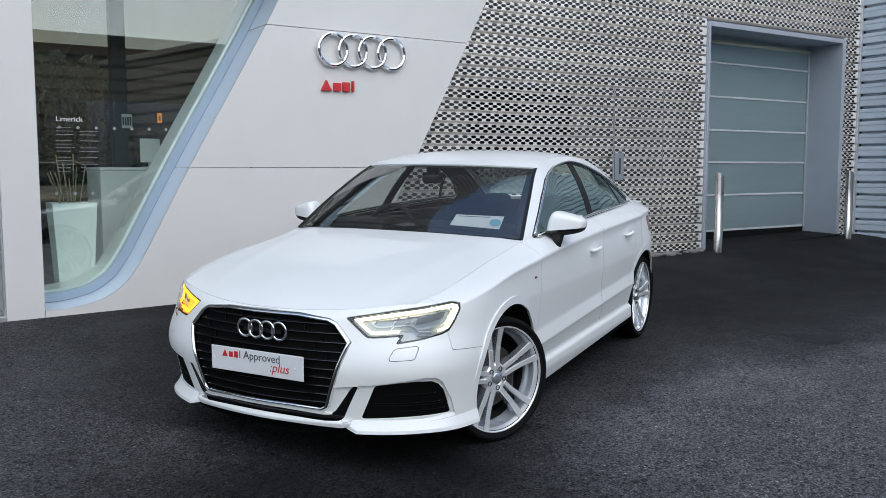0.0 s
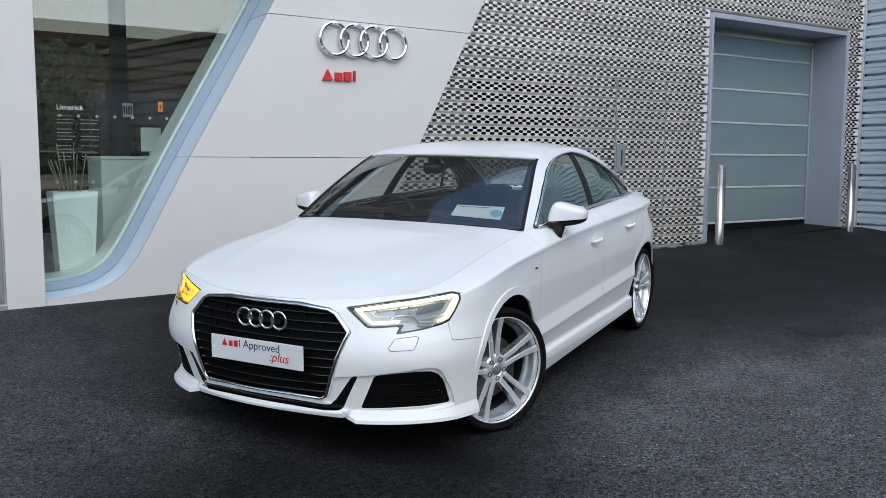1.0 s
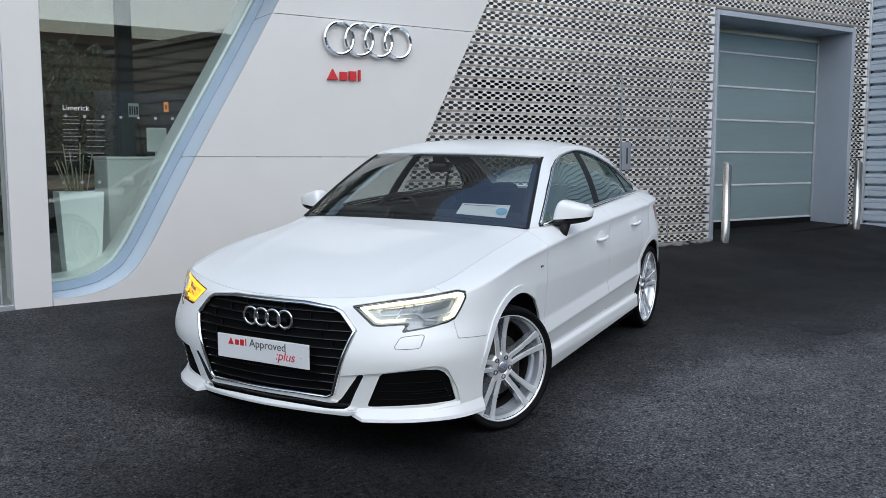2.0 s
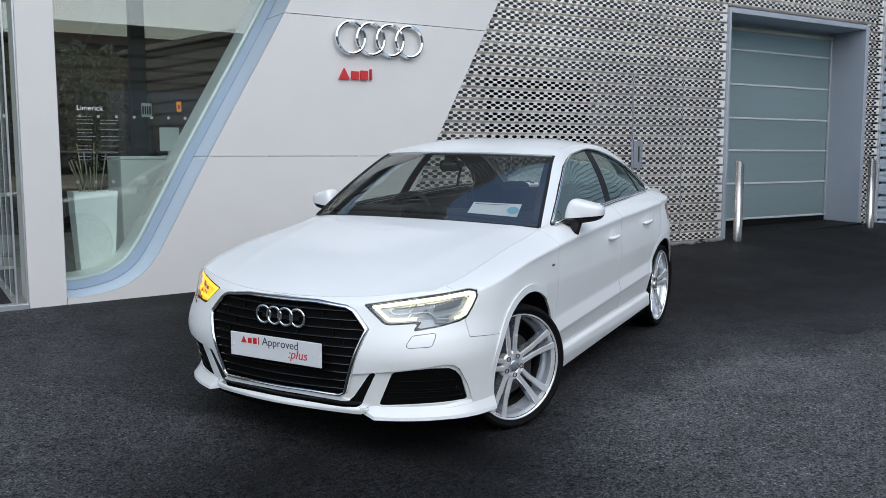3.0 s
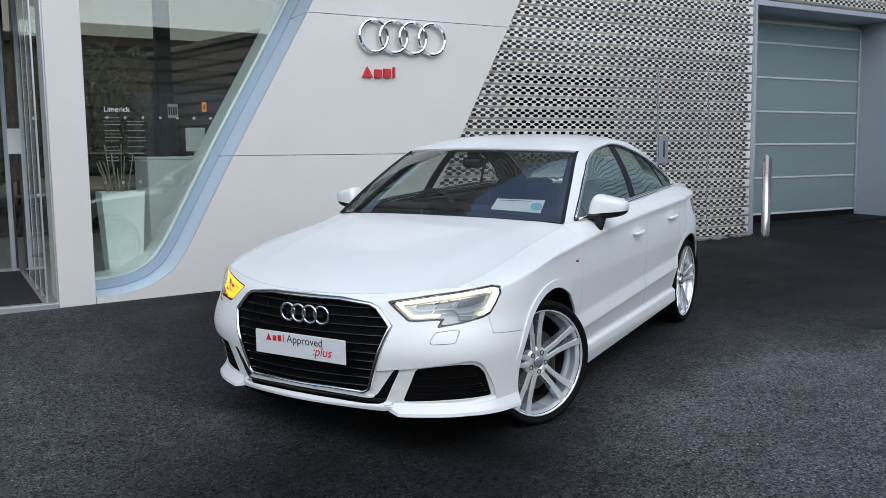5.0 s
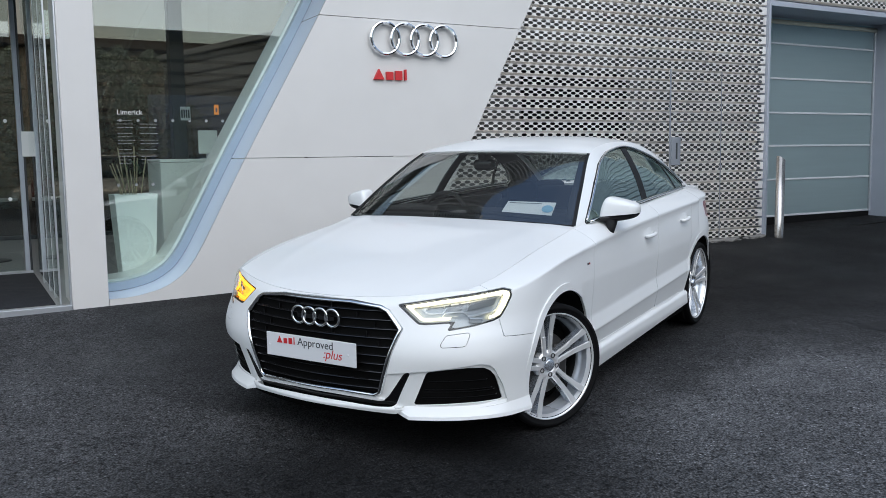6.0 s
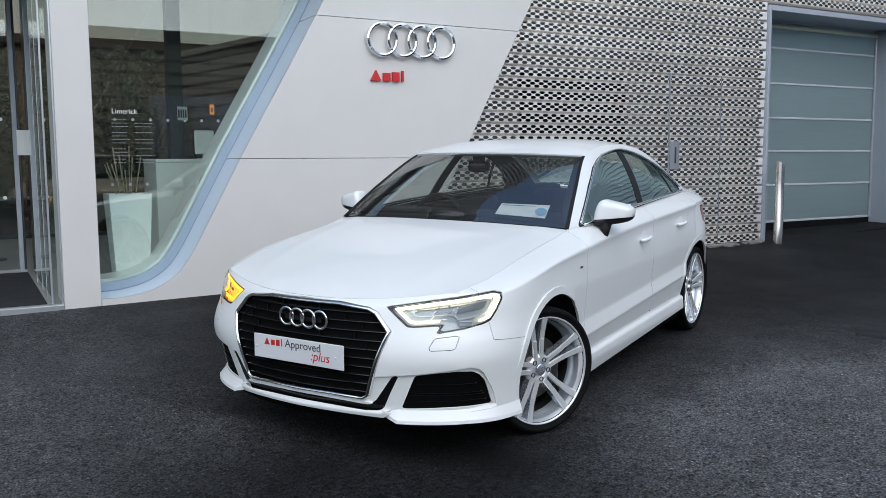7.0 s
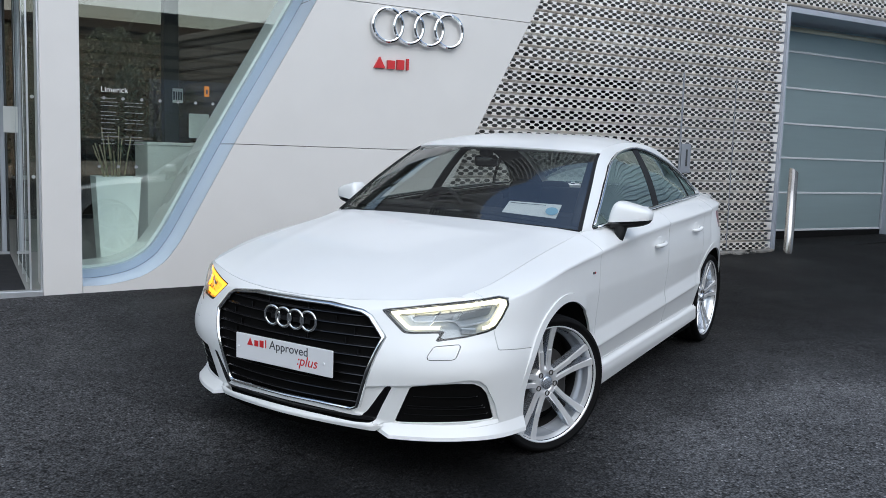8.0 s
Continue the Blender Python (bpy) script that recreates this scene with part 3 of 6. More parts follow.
def base_point(kind, a, z):
    """A point of the car's outline at the height z, for its left half."""
    if kind == 0:
        W, k = flank(z), full(z)
        p, q = 1.75 + 0.22 * k, 5.2 + 0.7 * k
        return W * math.sin(a) ** (2 / p), YF - (YF - nose(z)) * math.cos(a) ** (2 / q)
    if kind == 1:
        return door_x(z, a), a
    W = flank(z) - 0.10 * max(0.0, z - 0.72)
    p, q = 2.2, 2.7
    return W * max(0.0, math.cos(a)) ** (2 / p), YR + (tail(z) - YR) * math.sin(a) ** (2 / q)


def outline_params():
    """Even steps round the outline, finest at the front."""
    out = []
    for kind, lo, hi, step in ((0, 0.0, math.pi / 2, 0.0115), (1, YF, YR, 0.022), (2, 0.0, math.pi / 2, 0.03)):
        ps = [lo + (hi - lo) * i / 4000 for i in range(4001)]
        xy = np.array([base_point(kind, p, 0.55) for p in ps])
        s = np.r_[0, np.cumsum(np.linalg.norm(np.diff(xy, axis=0), axis=1))]
        n = int(s[-1] / step)
        out += [(kind, float(np.interp(s[-1] * i / n, s, ps))) for i in range(n + (kind == 2))]
    return out


def front_edge(x):
    """The bonnet's leading edge."""
    f = abs(x) / 0.690
    return (x, -0.812 + 0.212 * f ** 2.1, 0.724 + 0.044 * f ** 2.2)


def rim_point(kind, a):
    x, y = base_point(kind, a, 0.72)
    if kind == 0 and x < 0.80:
        return front_edge(x * 0.690 / 0.80)
    if kind == 2:
        x2, y2 = base_point(kind, a, 1.0)
        k = (y2 - YR) / 0.95
        return (x2 * (0.845 - 0.02 * k), YR + (y2 - YR) * 0.95, 1.038 - 0.012 * k if y2 > 2.8 else seam_z(y2))
    if kind == 0:
        y0 = base_point(0, math.asin((0.80 / flank(0.72)) ** 0.875), 0.72)[1]
        y = -0.60 + (y - y0) * (YF + 0.60) / (YF - y0)
    return (seam_x(y), y, seam_z(y))


LOW = 0.155
NV, NT = 56, 14


def column(kind, a):
    """One upright strip of the body's side, from the sill to the rim."""
    rx, ry, rz = rim_point(kind, a)
    y = base_point(kind, a, 0.6)[1]
    zt = min(crease(y), rz - 0.012)
    pts = []
    levels = [LOW + (zt - LOW) * k / NV for k in range(NV + 1)]
    if kind == 1:
        # rows follow the sill's step and the crease, so that both stay sharp
        zs, zl = sill_levels(y)
        marks = [LOW, zs - 0.005, zs + 0.005, zl - 0.003, zl + 0.003, zl + 0.085, zt]
        steps = np.cumsum([0, 9, 2, 9, 2, 8, NV - 30])
        share = min(1.0, max(0.0, min(y - YF, YR - y) / 0.12))
        levels = [a + (float(np.interp(k, steps, marks)) - a) * share for k, a in enumerate(levels)]
    for z in levels:
        bx, by = base_point(kind, a, z)
        if kind == 1 or by > -0.3:
            bx += 0.011 * math.exp((z - zt) / 0.028) * min(1.0, max(0.0, (by + 0.3) / 0.4))
        pts.append((bx, by, z))
    bx, by, z = pts[-1]
    cx, cy, cz = bx + 0.30 * (rx - bx), by + 0.30 * (ry - by), z + 0.52 * (rz - z)
    for k in range(1, NT + 1):
        t = k / NT
        pts.append(tuple((1 - t) ** 2 * p + 2 * t * (1 - t) * c + t * t * r for p, c, r in zip((bx, by, z), (cx, cy, cz), (rx, ry, rz))))
    return pts


def grid_mesh(cols, flip=False):
    bm = bmesh.new()
    rows = [[bm.verts.new(p) for p in c] for c in cols]
    for a, b in zip(rows, rows[1:]):
        for k in range(len(a) - 1):
            f = (a[k], b[k], b[k + 1], a[k + 1])
            bm.faces.new(f[::-1] if flip else f)
    return bm


def carve(bm, fn):
    """Cuts the sheet along fn = 0. What lies where fn < 0 is taken out and returned."""
    val = {v: fn(v.co) for v in bm.verts}
    for v in val:
        if abs(val[v]) < 2e-5:
            val[v] = 0.0
    for e in [e for e in bm.edges if val[e.verts[0]] * val[e.verts[1]] < 0]:
        v0, v1 = e.verts
        a, b = val[v0], val[v1]
        if a * b >= 0:
            continue
        t = a / (a - b)
        if t < 0.03:
            val[v0] = 0.0
        elif t > 0.97:
            val[v1] = 0.0
        else:
            ne, nv = bmesh.utils.edge_split(e, v0, t)
            val[nv] = 0.0
    for f in list(bm.faces):
        s = [val[v] for v in f.verts]
        if min(s) < 0 < max(s):
            zero = [v for v in f.verts if val[v] == 0.0]
            if len(zero) >= 2:
                for a in zero:
                    for b in zero:
                        if a is not b and a in f.verts and b in f.verts and not any(set(e.verts) == {a, b} for e in f.edges):
                            try:
                                f, _ = bmesh.utils.face_split(f, a, b)
                            except ValueError:
                                pass
    gone = []
    for f in bm.faces:
        s = [val.get(v, 0.0) for v in f.verts]
        m = sum(s)
        if m < 0 and max(s) <= 1e-9 or (min(s) < 0 < max(s) and fn(f.calc_center_median()) < 0):
            gone.append(f)
    out = bmesh.new()
    seen = {}
    for f in gone:
        vs = []
        for v in f.verts:
            if v not in seen:
                seen[v] = out.verts.new(v.co)
            vs.append(seen[v])
        out.faces.new(vs)
    bmesh.ops.delete(bm, geom=gone, context="FACES")
    return out


def polygon(points, axes=(0, 2), rounding=0.0):
    """Signed distance to a closed polygon in two of the axes, negative inside."""
    P = np.array(points, float)
    Q = np.roll(P, -1, axis=0)
    i, j = axes

    def fn(co):
        p = np.array((co[i], co[j]))
        e, w = Q - P, p - P
        t = np.clip((w * e).sum(1) / (e * e).sum(1), 0, 1)
        d = np.sqrt(((w - e * t[:, None]) ** 2).sum(1).min())
        up = (P[:, 1] <= p[1]) != (Q[:, 1] <= p[1])
        with np.errstate(divide="ignore", invalid="ignore"):
            cross = p[0] < P[:, 0] + (p[1] - P[:, 1]) * e[:, 0] / np.where(e[:, 1] == 0, 1e-9, e[:, 1])
        inside = np.count_nonzero(up & cross) % 2
        return (-d if inside else d) - rounding
    return fn


def where(fn, cond):
    """Limits a cutting function to a part of the sheet."""
    return lambda co: fn(co) if cond(co) else 1.0


def thicken(bm, depth):
    """Folds the open edges of a sheet inwards, so that it shows its thickness."""
    bm.normal_update()
    edges = [e for e in bm.edges if e.is_boundary]
    normals = {v: v.normal.copy() for e in edges for v in e.verts}
    for e in edges:
        e.smooth = False
    made = {}
    for e in edges:
        for v in e.verts:
            if v not in made:
                made[v] = bm.verts.new(v.co - normals[v] * depth)
    for e in edges:
        a, b = e.verts
        f = e.link_faces[0]
        vs = list(f.verts)
        if vs[(vs.index(a) + 1) % len(vs)] is b:
            a, b = b, a
        bm.faces.new((a, b, made[b], made[a]))
    return bm


def largest(bm):
    """Drops stray slivers: keeps the largest connected sheet."""
    left, best = set(bm.faces), []
    while left:
        todo = [left.pop()]
        isle = list(todo)
        while todo:
            f = todo.pop()
            for e in f.edges:
                for g in e.link_faces:
                    if g in left:
                        left.discard(g)
                        todo.append(g)
                        isle.append(g)
        if len(isle) > len(best):
            best = isle
    keep = set(best)
    bmesh.ops.delete(bm, geom=[f for f in bm.faces if f not in keep], context="FACES")
    return bm


def mirrored(bm):
    out = bm.copy()
    bmesh.ops.scale(out, vec=(-1, 1, 1), verts=out.verts[:])
    bmesh.ops.reverse_faces(out, faces=out.faces[:])
    return out


def joined(a, b):
    me = bpy.data.meshes.new("tmp")
    b.to_mesh(me)
    b.free()
    a.from_mesh(me)
    bpy.data.meshes.remove(me)
    bmesh.ops.remove_doubles(a, verts=a.verts[:], dist=0.0004)
    return a


def both(name, bm, mat, parent=None, label="", depth=0.0, whole=False, smooth=True):
    """Links a part and its mirror image: as one mesh, or as one on either side."""
    parent = parent or car
    if whole:
        bm = joined(bm, mirrored(bm))
        if depth:
            thicken(bm, depth)
        return [part(name, bm, mat, parent, label, smooth)]
    if depth:
        thicken(bm, depth)
    other = mirrored(bm)
    return [part(name, bm, mat, parent, label, smooth), part(name, other, mat, parent, label, smooth)]


def pushed(bm, d):
    """Moves a sheet along its own normals."""
    bm.normal_update()
    moved = {v: v.co + v.normal * d for v in bm.verts}
    for v, c in moved.items():
        v.co = c
    return bm


# outlines of what is cut into the shell, in the car's own front view (x, z) and side view (y, z)
GRILLE = [(-0.05, 0.722), (0.20, 0.718), (0.355, 0.702), (0.395, 0.684), (0.468, 0.604), (0.364, 0.298), (0.335, 0.284), (0.18, 0.292), (-0.05, 0.296)]
GRILLE_IN = [(-0.05, 0.704), (0.20, 0.700), (0.345, 0.685), (0.376, 0.671), (0.441, 0.600), (0.344, 0.314), (0.322, 0.302), (0.18, 0.309), (-0.05, 0.313)]
HEAD = [(0.432, 0.706), (0.60, 0.734), (0.72, 0.751), (0.795, 0.764), (0.826, 0.756), (0.832, 0.73), (0.824, 0.685), (0.812, 0.645), (0.795, 0.633), (0.74, 0.617), (0.650, 0.601), (0.664, 0.634), (0.555, 0.626), (0.528, 0.628)]
FOG = [(0.577, 0.404), (0.655, 0.415), (0.735, 0.421), (0.781, 0.417), (0.797, 0.402), (0.807, 0.372), (0.815, 0.262), (0.679, 0.259), (0.505, 0.250)]
SLIT = [(-0.05, 0.279), (0.12, 0.277), (0.25, 0.271), (0.335, 0.264), (0.368, 0.266), (0.390, 0.283), (0.476, 0.402), (0.504, 0.406), (0.455, 0.315), (0.424, 0.252), (0.402, 0.240), (0.34, 0.238), (0.18, 0.243), (-0.05, 0.246)]
LEDGE = [(0.385, 0.392), (0.474, 0.404), (0.578, 0.416), (0.70, 0.434), (0.772, 0.444), (0.796, 0.436), (0.808, 0.414), (0.820, 0.33), (0.825, 0.245), (0.66, 0.232), (0.43, 0.234), (0.375, 0.275), (0.34, 0.28)]
WASHER = [(0.641, 0.538), (0.654, 0.569), (0.721, 0.577), (0.716, 0.541)]

shell = grid_mesh([column(k, a) for k, a in outline_params()])
for f in shell.faces:
    f.smooth = True
cavity = pushed(shell.copy(), -0.02)
at_front = lambda co: co.y < -0.25
carve(shell, lambda co: math.hypot(co.y - 0.012, co.z - 0.318) - 0.362 if co.x > 0.3 and -0.6 < co.y < 0.6 else 1.0)
carve(shell, lambda co: math.hypot(co.y - 2.637, co.z - 0.318) - 0.362 if co.x > 0.3 and 2.0 < co.y < 3.2 else 1.0)
carve(cavity, lambda co: math.hypot(co.y - 0.012, co.z - 0.318) - 0.375 if co.x > 0.3 and -0.6 < co.y < 0.6 else 1.0)
carve(cavity, lambda co: math.hypot(co.y - 2.637, co.z - 0.318) - 0.375 if co.x > 0.3 and 2.0 < co.y < 3.2 else 1.0)
carve(cavity, where(polygon(HEAD, rounding=0.01), at_front))
both("inner_shell", cavity, INNERDARK, whole=True)
grille_sheet = carve(shell, where(polygon(GRILLE), at_front))
head_sheet = carve(shell, where(polygon(HEAD, rounding=0.004), at_front))
fog_sheet = carve(shell, where(polygon(FOG, rounding=0.006), at_front))
slit_sheet = carve(shell, where(polygon(SLIT), at_front))


def cut(fn, gap=0.0035):
    """Takes a panel out of the shell and leaves a gap along its edge."""
    piece = carve(shell, fn)
    carve(piece, lambda co: -(fn(co) + gap)).free()
    return piece


washer = cut(where(polygon(WASHER, rounding=0.012), at_front), 0.0025)
# arch lips stand a little proud
for yc in (0.012, 2.637):
    lip_piece = cut(lambda co: max(math.hypot(co.y - yc, co.z - 0.318) - 0.400, 0.163 + 0.0355 * (co.y - 0.5) - co.z if 0.2 < co.y < 2.5 else -1.0) if co.x > 0.3 and abs(co.y - yc) < 0.6 else 1.0, 0.0)
    for v in lip_piece.verts:
        v.co.x += (0.007 if yc < 1 else 0.0025) * max(0.0, min(1.0, (v.co.z - 0.36) / 0.15)) if v.co.x > 0.5 else 0.0
    both("arch_lip", lip_piece, WHITE, depth=0.012)
bumper_z = lambda y: 0.532 + 0.10 * max(0.0, -0.26 - y)
bumper = cut(lambda co: max(min(co.y + 0.53, co.z - bumper_z(co.y)), co.y - 0.2), 0.0024)
edge_f = lambda z: 0.412 + 0.10 * max(0.0, z - 0.80)
edge_b = lambda z: 1.548 - (z - 0.6) * 0.02
edge_r = lambda z: 2.335 - max(0.0, 0.72 - z) * 0.50
door_front = cut(lambda co: max(edge_f(co.z) - co.y, co.y - edge_b(co.z), 0.300 + 0.016 * (co.y - 0.42) - co.z), 0.0026)
door_rear = cut(lambda co: max(edge_b(co.z) - co.y, co.y - edge_r(co.z), 0.300 + 0.016 * (co.y - 0.42) - co.z), 0.0026)
skirt = cut(lambda co: max(co.z - 0.300 - 0.016 * (co.y - 0.42), co.y - 2.45, 0.2 - co.y), 0.0)
fender = cut(lambda co: co.y - edge_f(co.z), 0.0)
tail_bumper = cut(lambda co: max(co.z - 0.60, 2.85 - co.y))
tail_lamp = cut(where(polygon([(2.83, 0.815), (2.76, 0.925), (3.62, 0.92), (3.62, 0.80)], (1, 2), 0.01), lambda co: co.x > 0.42))


def lip(x):
    """The bumper's lower edge."""
    x = abs(x)
    return 0.217 - 0.008 * (x / 0.40) ** 2 + 0.037 * max(0.0, min(1.0, (x - 0.425) / 0.05)) + 0.005 * max(0.0, min(1.0, (x - 0.74) / 0.09))


carve(bumper, lambda co: co.z - lip(co.x))
for v in bumper.verts:
    v.co.y -= 0.020 * max(0.0, min(1.0, (0.244 - v.co.z) / 0.010)) * max(0.0, min(1.0, (0.47 - v.co.x) / 0.06))
recess = carve(bumper, where(polygon(LEDGE, rounding=0.004), at_front))
both("bumper_recess", pushed(recess, -0.013), WHITE, depth=0.012)


def blade():
    """The angular wing under the side intake, out to the wheel arch."""
    bm = bmesh.new()
    ps = [math.pi / 2 * i / 4000 for i in range(4001)]
    xy = [base_point(0, p, 0.22) for p in ps]
    run = [p for p in xy if p[0] > 0.405 and p[1] < -0.338][::12]
    rows = []
    for i, (x, y) in enumerate(run):
        (x0, y0), (x1, y1) = run[max(0, i - 1)], run[min(len(run) - 1, i + 1)]
        t = Vector((x1 - x0, y1 - y0, 0)).normalized()
        n = Vector((t.y, -t.x, 0))
        k = max(0.0, min(1.0, (x - 0.41) / 0.07))
        e = max(0.0, min(1.0, (x - 0.74) / 0.09))
        p = Vector((x, y, 0))
        prof = ((-0.016 + 0.014 * e, 0.254 + 0.002 * e), (-0.014 + 0.045 * k - 0.014 * e, 0.230 - 0.024 * k - 0.008 * e), (-0.014 + 0.047 * k - 0.014 * e, 0.209 - 0.018 * k - 0.010 * e), (-0.03, 0.204 - 0.018 * k - 0.008 * e))
        rows.append([bm.verts.new(p + n * d + Vector((0, 0, z))) for d, z in prof])
    for a, b in zip(rows, rows[1:]):
        for k in range(3):
            bm.faces.new((a[k], a[k + 1], b[k + 1], b[k]))
    bm.faces.new(rows[0]), bm.faces.new(rows[-1][::-1])
    bmesh.ops.recalc_face_normals(bm, faces=bm.faces[:])
    across = {frozenset((r[k], r[k + 1])) for r in rows[1:-1] for k in range(3)}
    for e in bm.edges:
        if frozenset(e.verts) not in across:
            e.smooth = False
    return bm


both("bumper_blade", blade(), WHITE)
both("washer_cover", washer, WHITE, depth=0.004)
both("front_bumper", bumper, WHITE, whole=True, depth=0.016)
FENDERS = both("fender", largest(fender), WHITE, depth=0.008)
DOORS_F = both("front_door", door_front, WHITE, depth=0.008)
DOORS_R = both("rear_door", largest(door_rear), WHITE, depth=0.008)
carve(skirt, lambda co: co.z - (0.161 + 0.0355 * (co.y - 0.5)))
both("sill_panel", grid_mesh([[(door_x(z, y) - 0.009, y, z) for z in (0.27, 0.30, 0.325, 0.345)] for y in [0.45 + 1.85 * i / 40 for i in range(41)]]), WHITE)
both("side_skirt", skirt, WHITE, depth=0.008)
both("rear_bumper", tail_bumper, WHITE, whole=True, depth=0.01)
both("tail_lamp", tail_lamp, REDLAMP, label="red tail lamp", depth=0.01)
both("rear_quarter", largest(shell), WHITE, depth=0.008)

# bonnet
def hood_point(f, g):
    """f: across, -1 to 1; g: from the leading edge to the screen."""
    fy = front_edge(abs(f) * 0.690)[1]
    yb = 0.462 - 0.140 * (1 - abs(f) ** 2)
    ys = -0.60 + (0.46 + 0.60) * g
    y = fy + (yb - fy) * g
    x = abs(f) * seam_x(ys)
    zs, zm = seam_z(ys), hood_mid(g)
    z = zs + (zm - zs) * (1 - abs(f) ** 2.3)
    z += 0.005 * math.exp(-((abs(f) - (0.60 + 0.22 * g)) / 0.08) ** 2) * (1 - math.exp(-5 * g)) * (1 - 0.6 * g)
    return (math.copysign(x, f), y, z)


hood_cols = [[hood_point(-0.996 + 1.992 * i / 90, 0.004 + 0.996 * j / 60) for j in range(61)] for i in range(91)]
part("bonnet", thicken(grid_mesh(hood_cols), 0.012), WHITE, car, "", True)

# cabin: rails from screen to boot, crowned sheets between them, sides below them
RAIL = [(0.765, 0.455, 0.958), (0.690, 0.74, 1.153), (0.606, 1.055, 1.331), (0.574, 1.33, 1.383), (0.560, 1.70, 1.398), (0.560, 2.08, 1.375), (0.578, 2.45, 1.288), (0.612, 2.80, 1.150), (0.655, 3.06, 1.034)]
rail_dense = np.array(spline(RAIL, 14))


def rail(y):
    return tuple(float(np.interp(y, rail_dense[:, 1], rail_dense[:, k])) for k in (0, 1, 2))


crown_y = table((0.40, -0.12), (0.455, -0.13), (0.74, -0.155), (1.055, -0.15), (1.33, -0.07), (1.70, 0.0), (2.45, 0.03), (2.80, 0.10), (3.06, 0.14))
crown_z = table((0.40, 0.028), (0.455, 0.028), (0.74, 0.028), (1.055, 0.018), (1.33, 0.034), (1.70, 0.040), (2.45, 0.04), (2.80, 0.03), (3.06, 0.01))


def crown_point(f, s):
    """f: across; s: the number of the rail's point, from 0 at the screen's foot."""
    i = min(int(s), len(rail_dense) - 2)
    x, y, z = rail_dense[i] + (rail_dense[i + 1] - rail_dense[i]) * (s - i)
    k = 1 - abs(f) ** (2.2 + 1.2 * min(1.0, max(0.0, (y - 1.0) / 0.4)))
    return (x * f, y + crown_y(y) * k, z + crown_z(y) * k)


def crown_sheet(s0, s1, n, f1=1.0, m=48):
    return grid_mesh([[crown_point(-f1 + 2 * f1 * i / m, s0 + (s1 - s0) * j / n) for j in range(n + 1)] for i in range(m + 1)])


part("roof", thicken(crown_sheet(28.6, 75, 46), 0.02), WHITE, car, "", True)
screen = part("windscreen", thicken(pushed(crown_sheet(0.3, 28.2, 30, 0.99), -0.004), 0.006), CARGLASS, car, "clear laminated windscreen", True)
screen.visible_shadow = False


def screen_border():
    """Black print round the screen's edge."""
    bm = bmesh.new()
    n, m = 40, 48

    def add(f0, f1, s0, s1, nf, ns):
        cols = [[crown_point(f0 + (f1 - f0) * i / nf, s0 + (s1 - s0) * j / ns) for j in range(ns + 1)] for i in range(nf + 1)]
        rows = [[bm.verts.new(p) for p in c] for c in cols]
        for a, b in zip(rows, rows[1:]):
            for k in range(len(a) - 1):
                bm.faces.new((a[k], b[k], b[k + 1], a[k + 1]))
    add(-1.0, -0.966, 0.0, 28.5, 2, n)
    add(0.966, 1.0, 0.0, 28.5, 2, n)
    add(-0.966, 0.966, 27.3, 28.5, m, 2)
    add(-0.966, 0.966, 0.0, 1.5, m, 2)
    return pushed(bm, -0.0115)


part("screen_border", screen_border(), BLACKMATT, car, "black printed screen border", True)
for side_f in (1, -1):
    part("screen_trim", thicken(pushed(grid_mesh([[crown_point(side_f * f, 28.3 * j / 30) for j in range(31)] for f in (0.974, 0.986, 1.0)], side_f < 0), 0.0015), 0.004), BLACKMATT, car, "black rubber screen trim", True)
part("rear_screen", thicken(pushed(crown_sheet(75.4, 110, 30, 0.93), -0.004), 0.006), SIDEGLASS, car, "tinted rear window", True).visible_shadow = False


strip = grid_mesh([[crown_point(0.93 + 0.07 * i / 4, 75 + 37 * j / 30) for j in range(31)] for i in range(5)])
both("pillar_strip", strip, WHITE)


def side_point(y, t):
    """The cabin's side: t from the shoulder rim to the rail."""
    rx, _, rz = rail(y)
    bx, bz = seam_x(min(y, 2.85)), seam_z(min(y, 2.85))
    if y > 2.85:
        k = (y - 2.85) / 0.2
        bx -= 0.06 * k
    if y < 0.56:
        bz = min(bz, rz)
    bow = 0.022 * math.sin(math.pi * t) * min(1.0, (rz - bz) / 0.3)
    return (bx + (rx - bx) * t + bow, y, bz + (rz - bz) * t)


side = grid_mesh([[side_point(0.456 + (3.04 - 0.456) * i / 150, j / 40) for j in range(41)] for i in range(151)])
DLO = [(0.575, 0.968), (0.66, 1.028), (0.875, 1.160), (1.06, 1.258), (1.18, 1.298), (1.32, 1.330), (1.60, 1.356), (1.80, 1.348), (1.99, 1.316), (2.18, 1.268), (2.36, 1.205), (2.50, 1.14), (2.60, 1.068), (2.59, 1.056), (2.4, 1.052), (2.0, 1.036), (1.2, 1.006), (0.70, 0.976)]
opening = carve(side, polygon(DLO, (1, 2), 0.011))
both("cabin_lining", pushed(side.copy(), -0.014), TRIM)
both("cabin_side", side, WHITE, depth=0.012)
trim_ring = opening.copy()
carve(trim_ring, polygon(DLO, (1, 2), 0.003))
both("window_trim", pushed(trim_ring, 0.003), BLACKMATT, label="black window trim", depth=0.006)
pillar_b = lambda co: abs(co.y - (1.545 + (co.z - 1.0) * 0.36)) - 0.052
pillar_c = lambda co: abs(co.y - (2.36 - (co.z - 1.05) * 0.55)) - 0.014
side_all = carve(opening, polygon(DLO, (1, 2), 0.0025))
opening.free()
bars = carve(side_all, pillar_b)
both("window_pillar", pushed(bars, 0.002), BLACKMATT, label="black window pillar", depth=0.008)
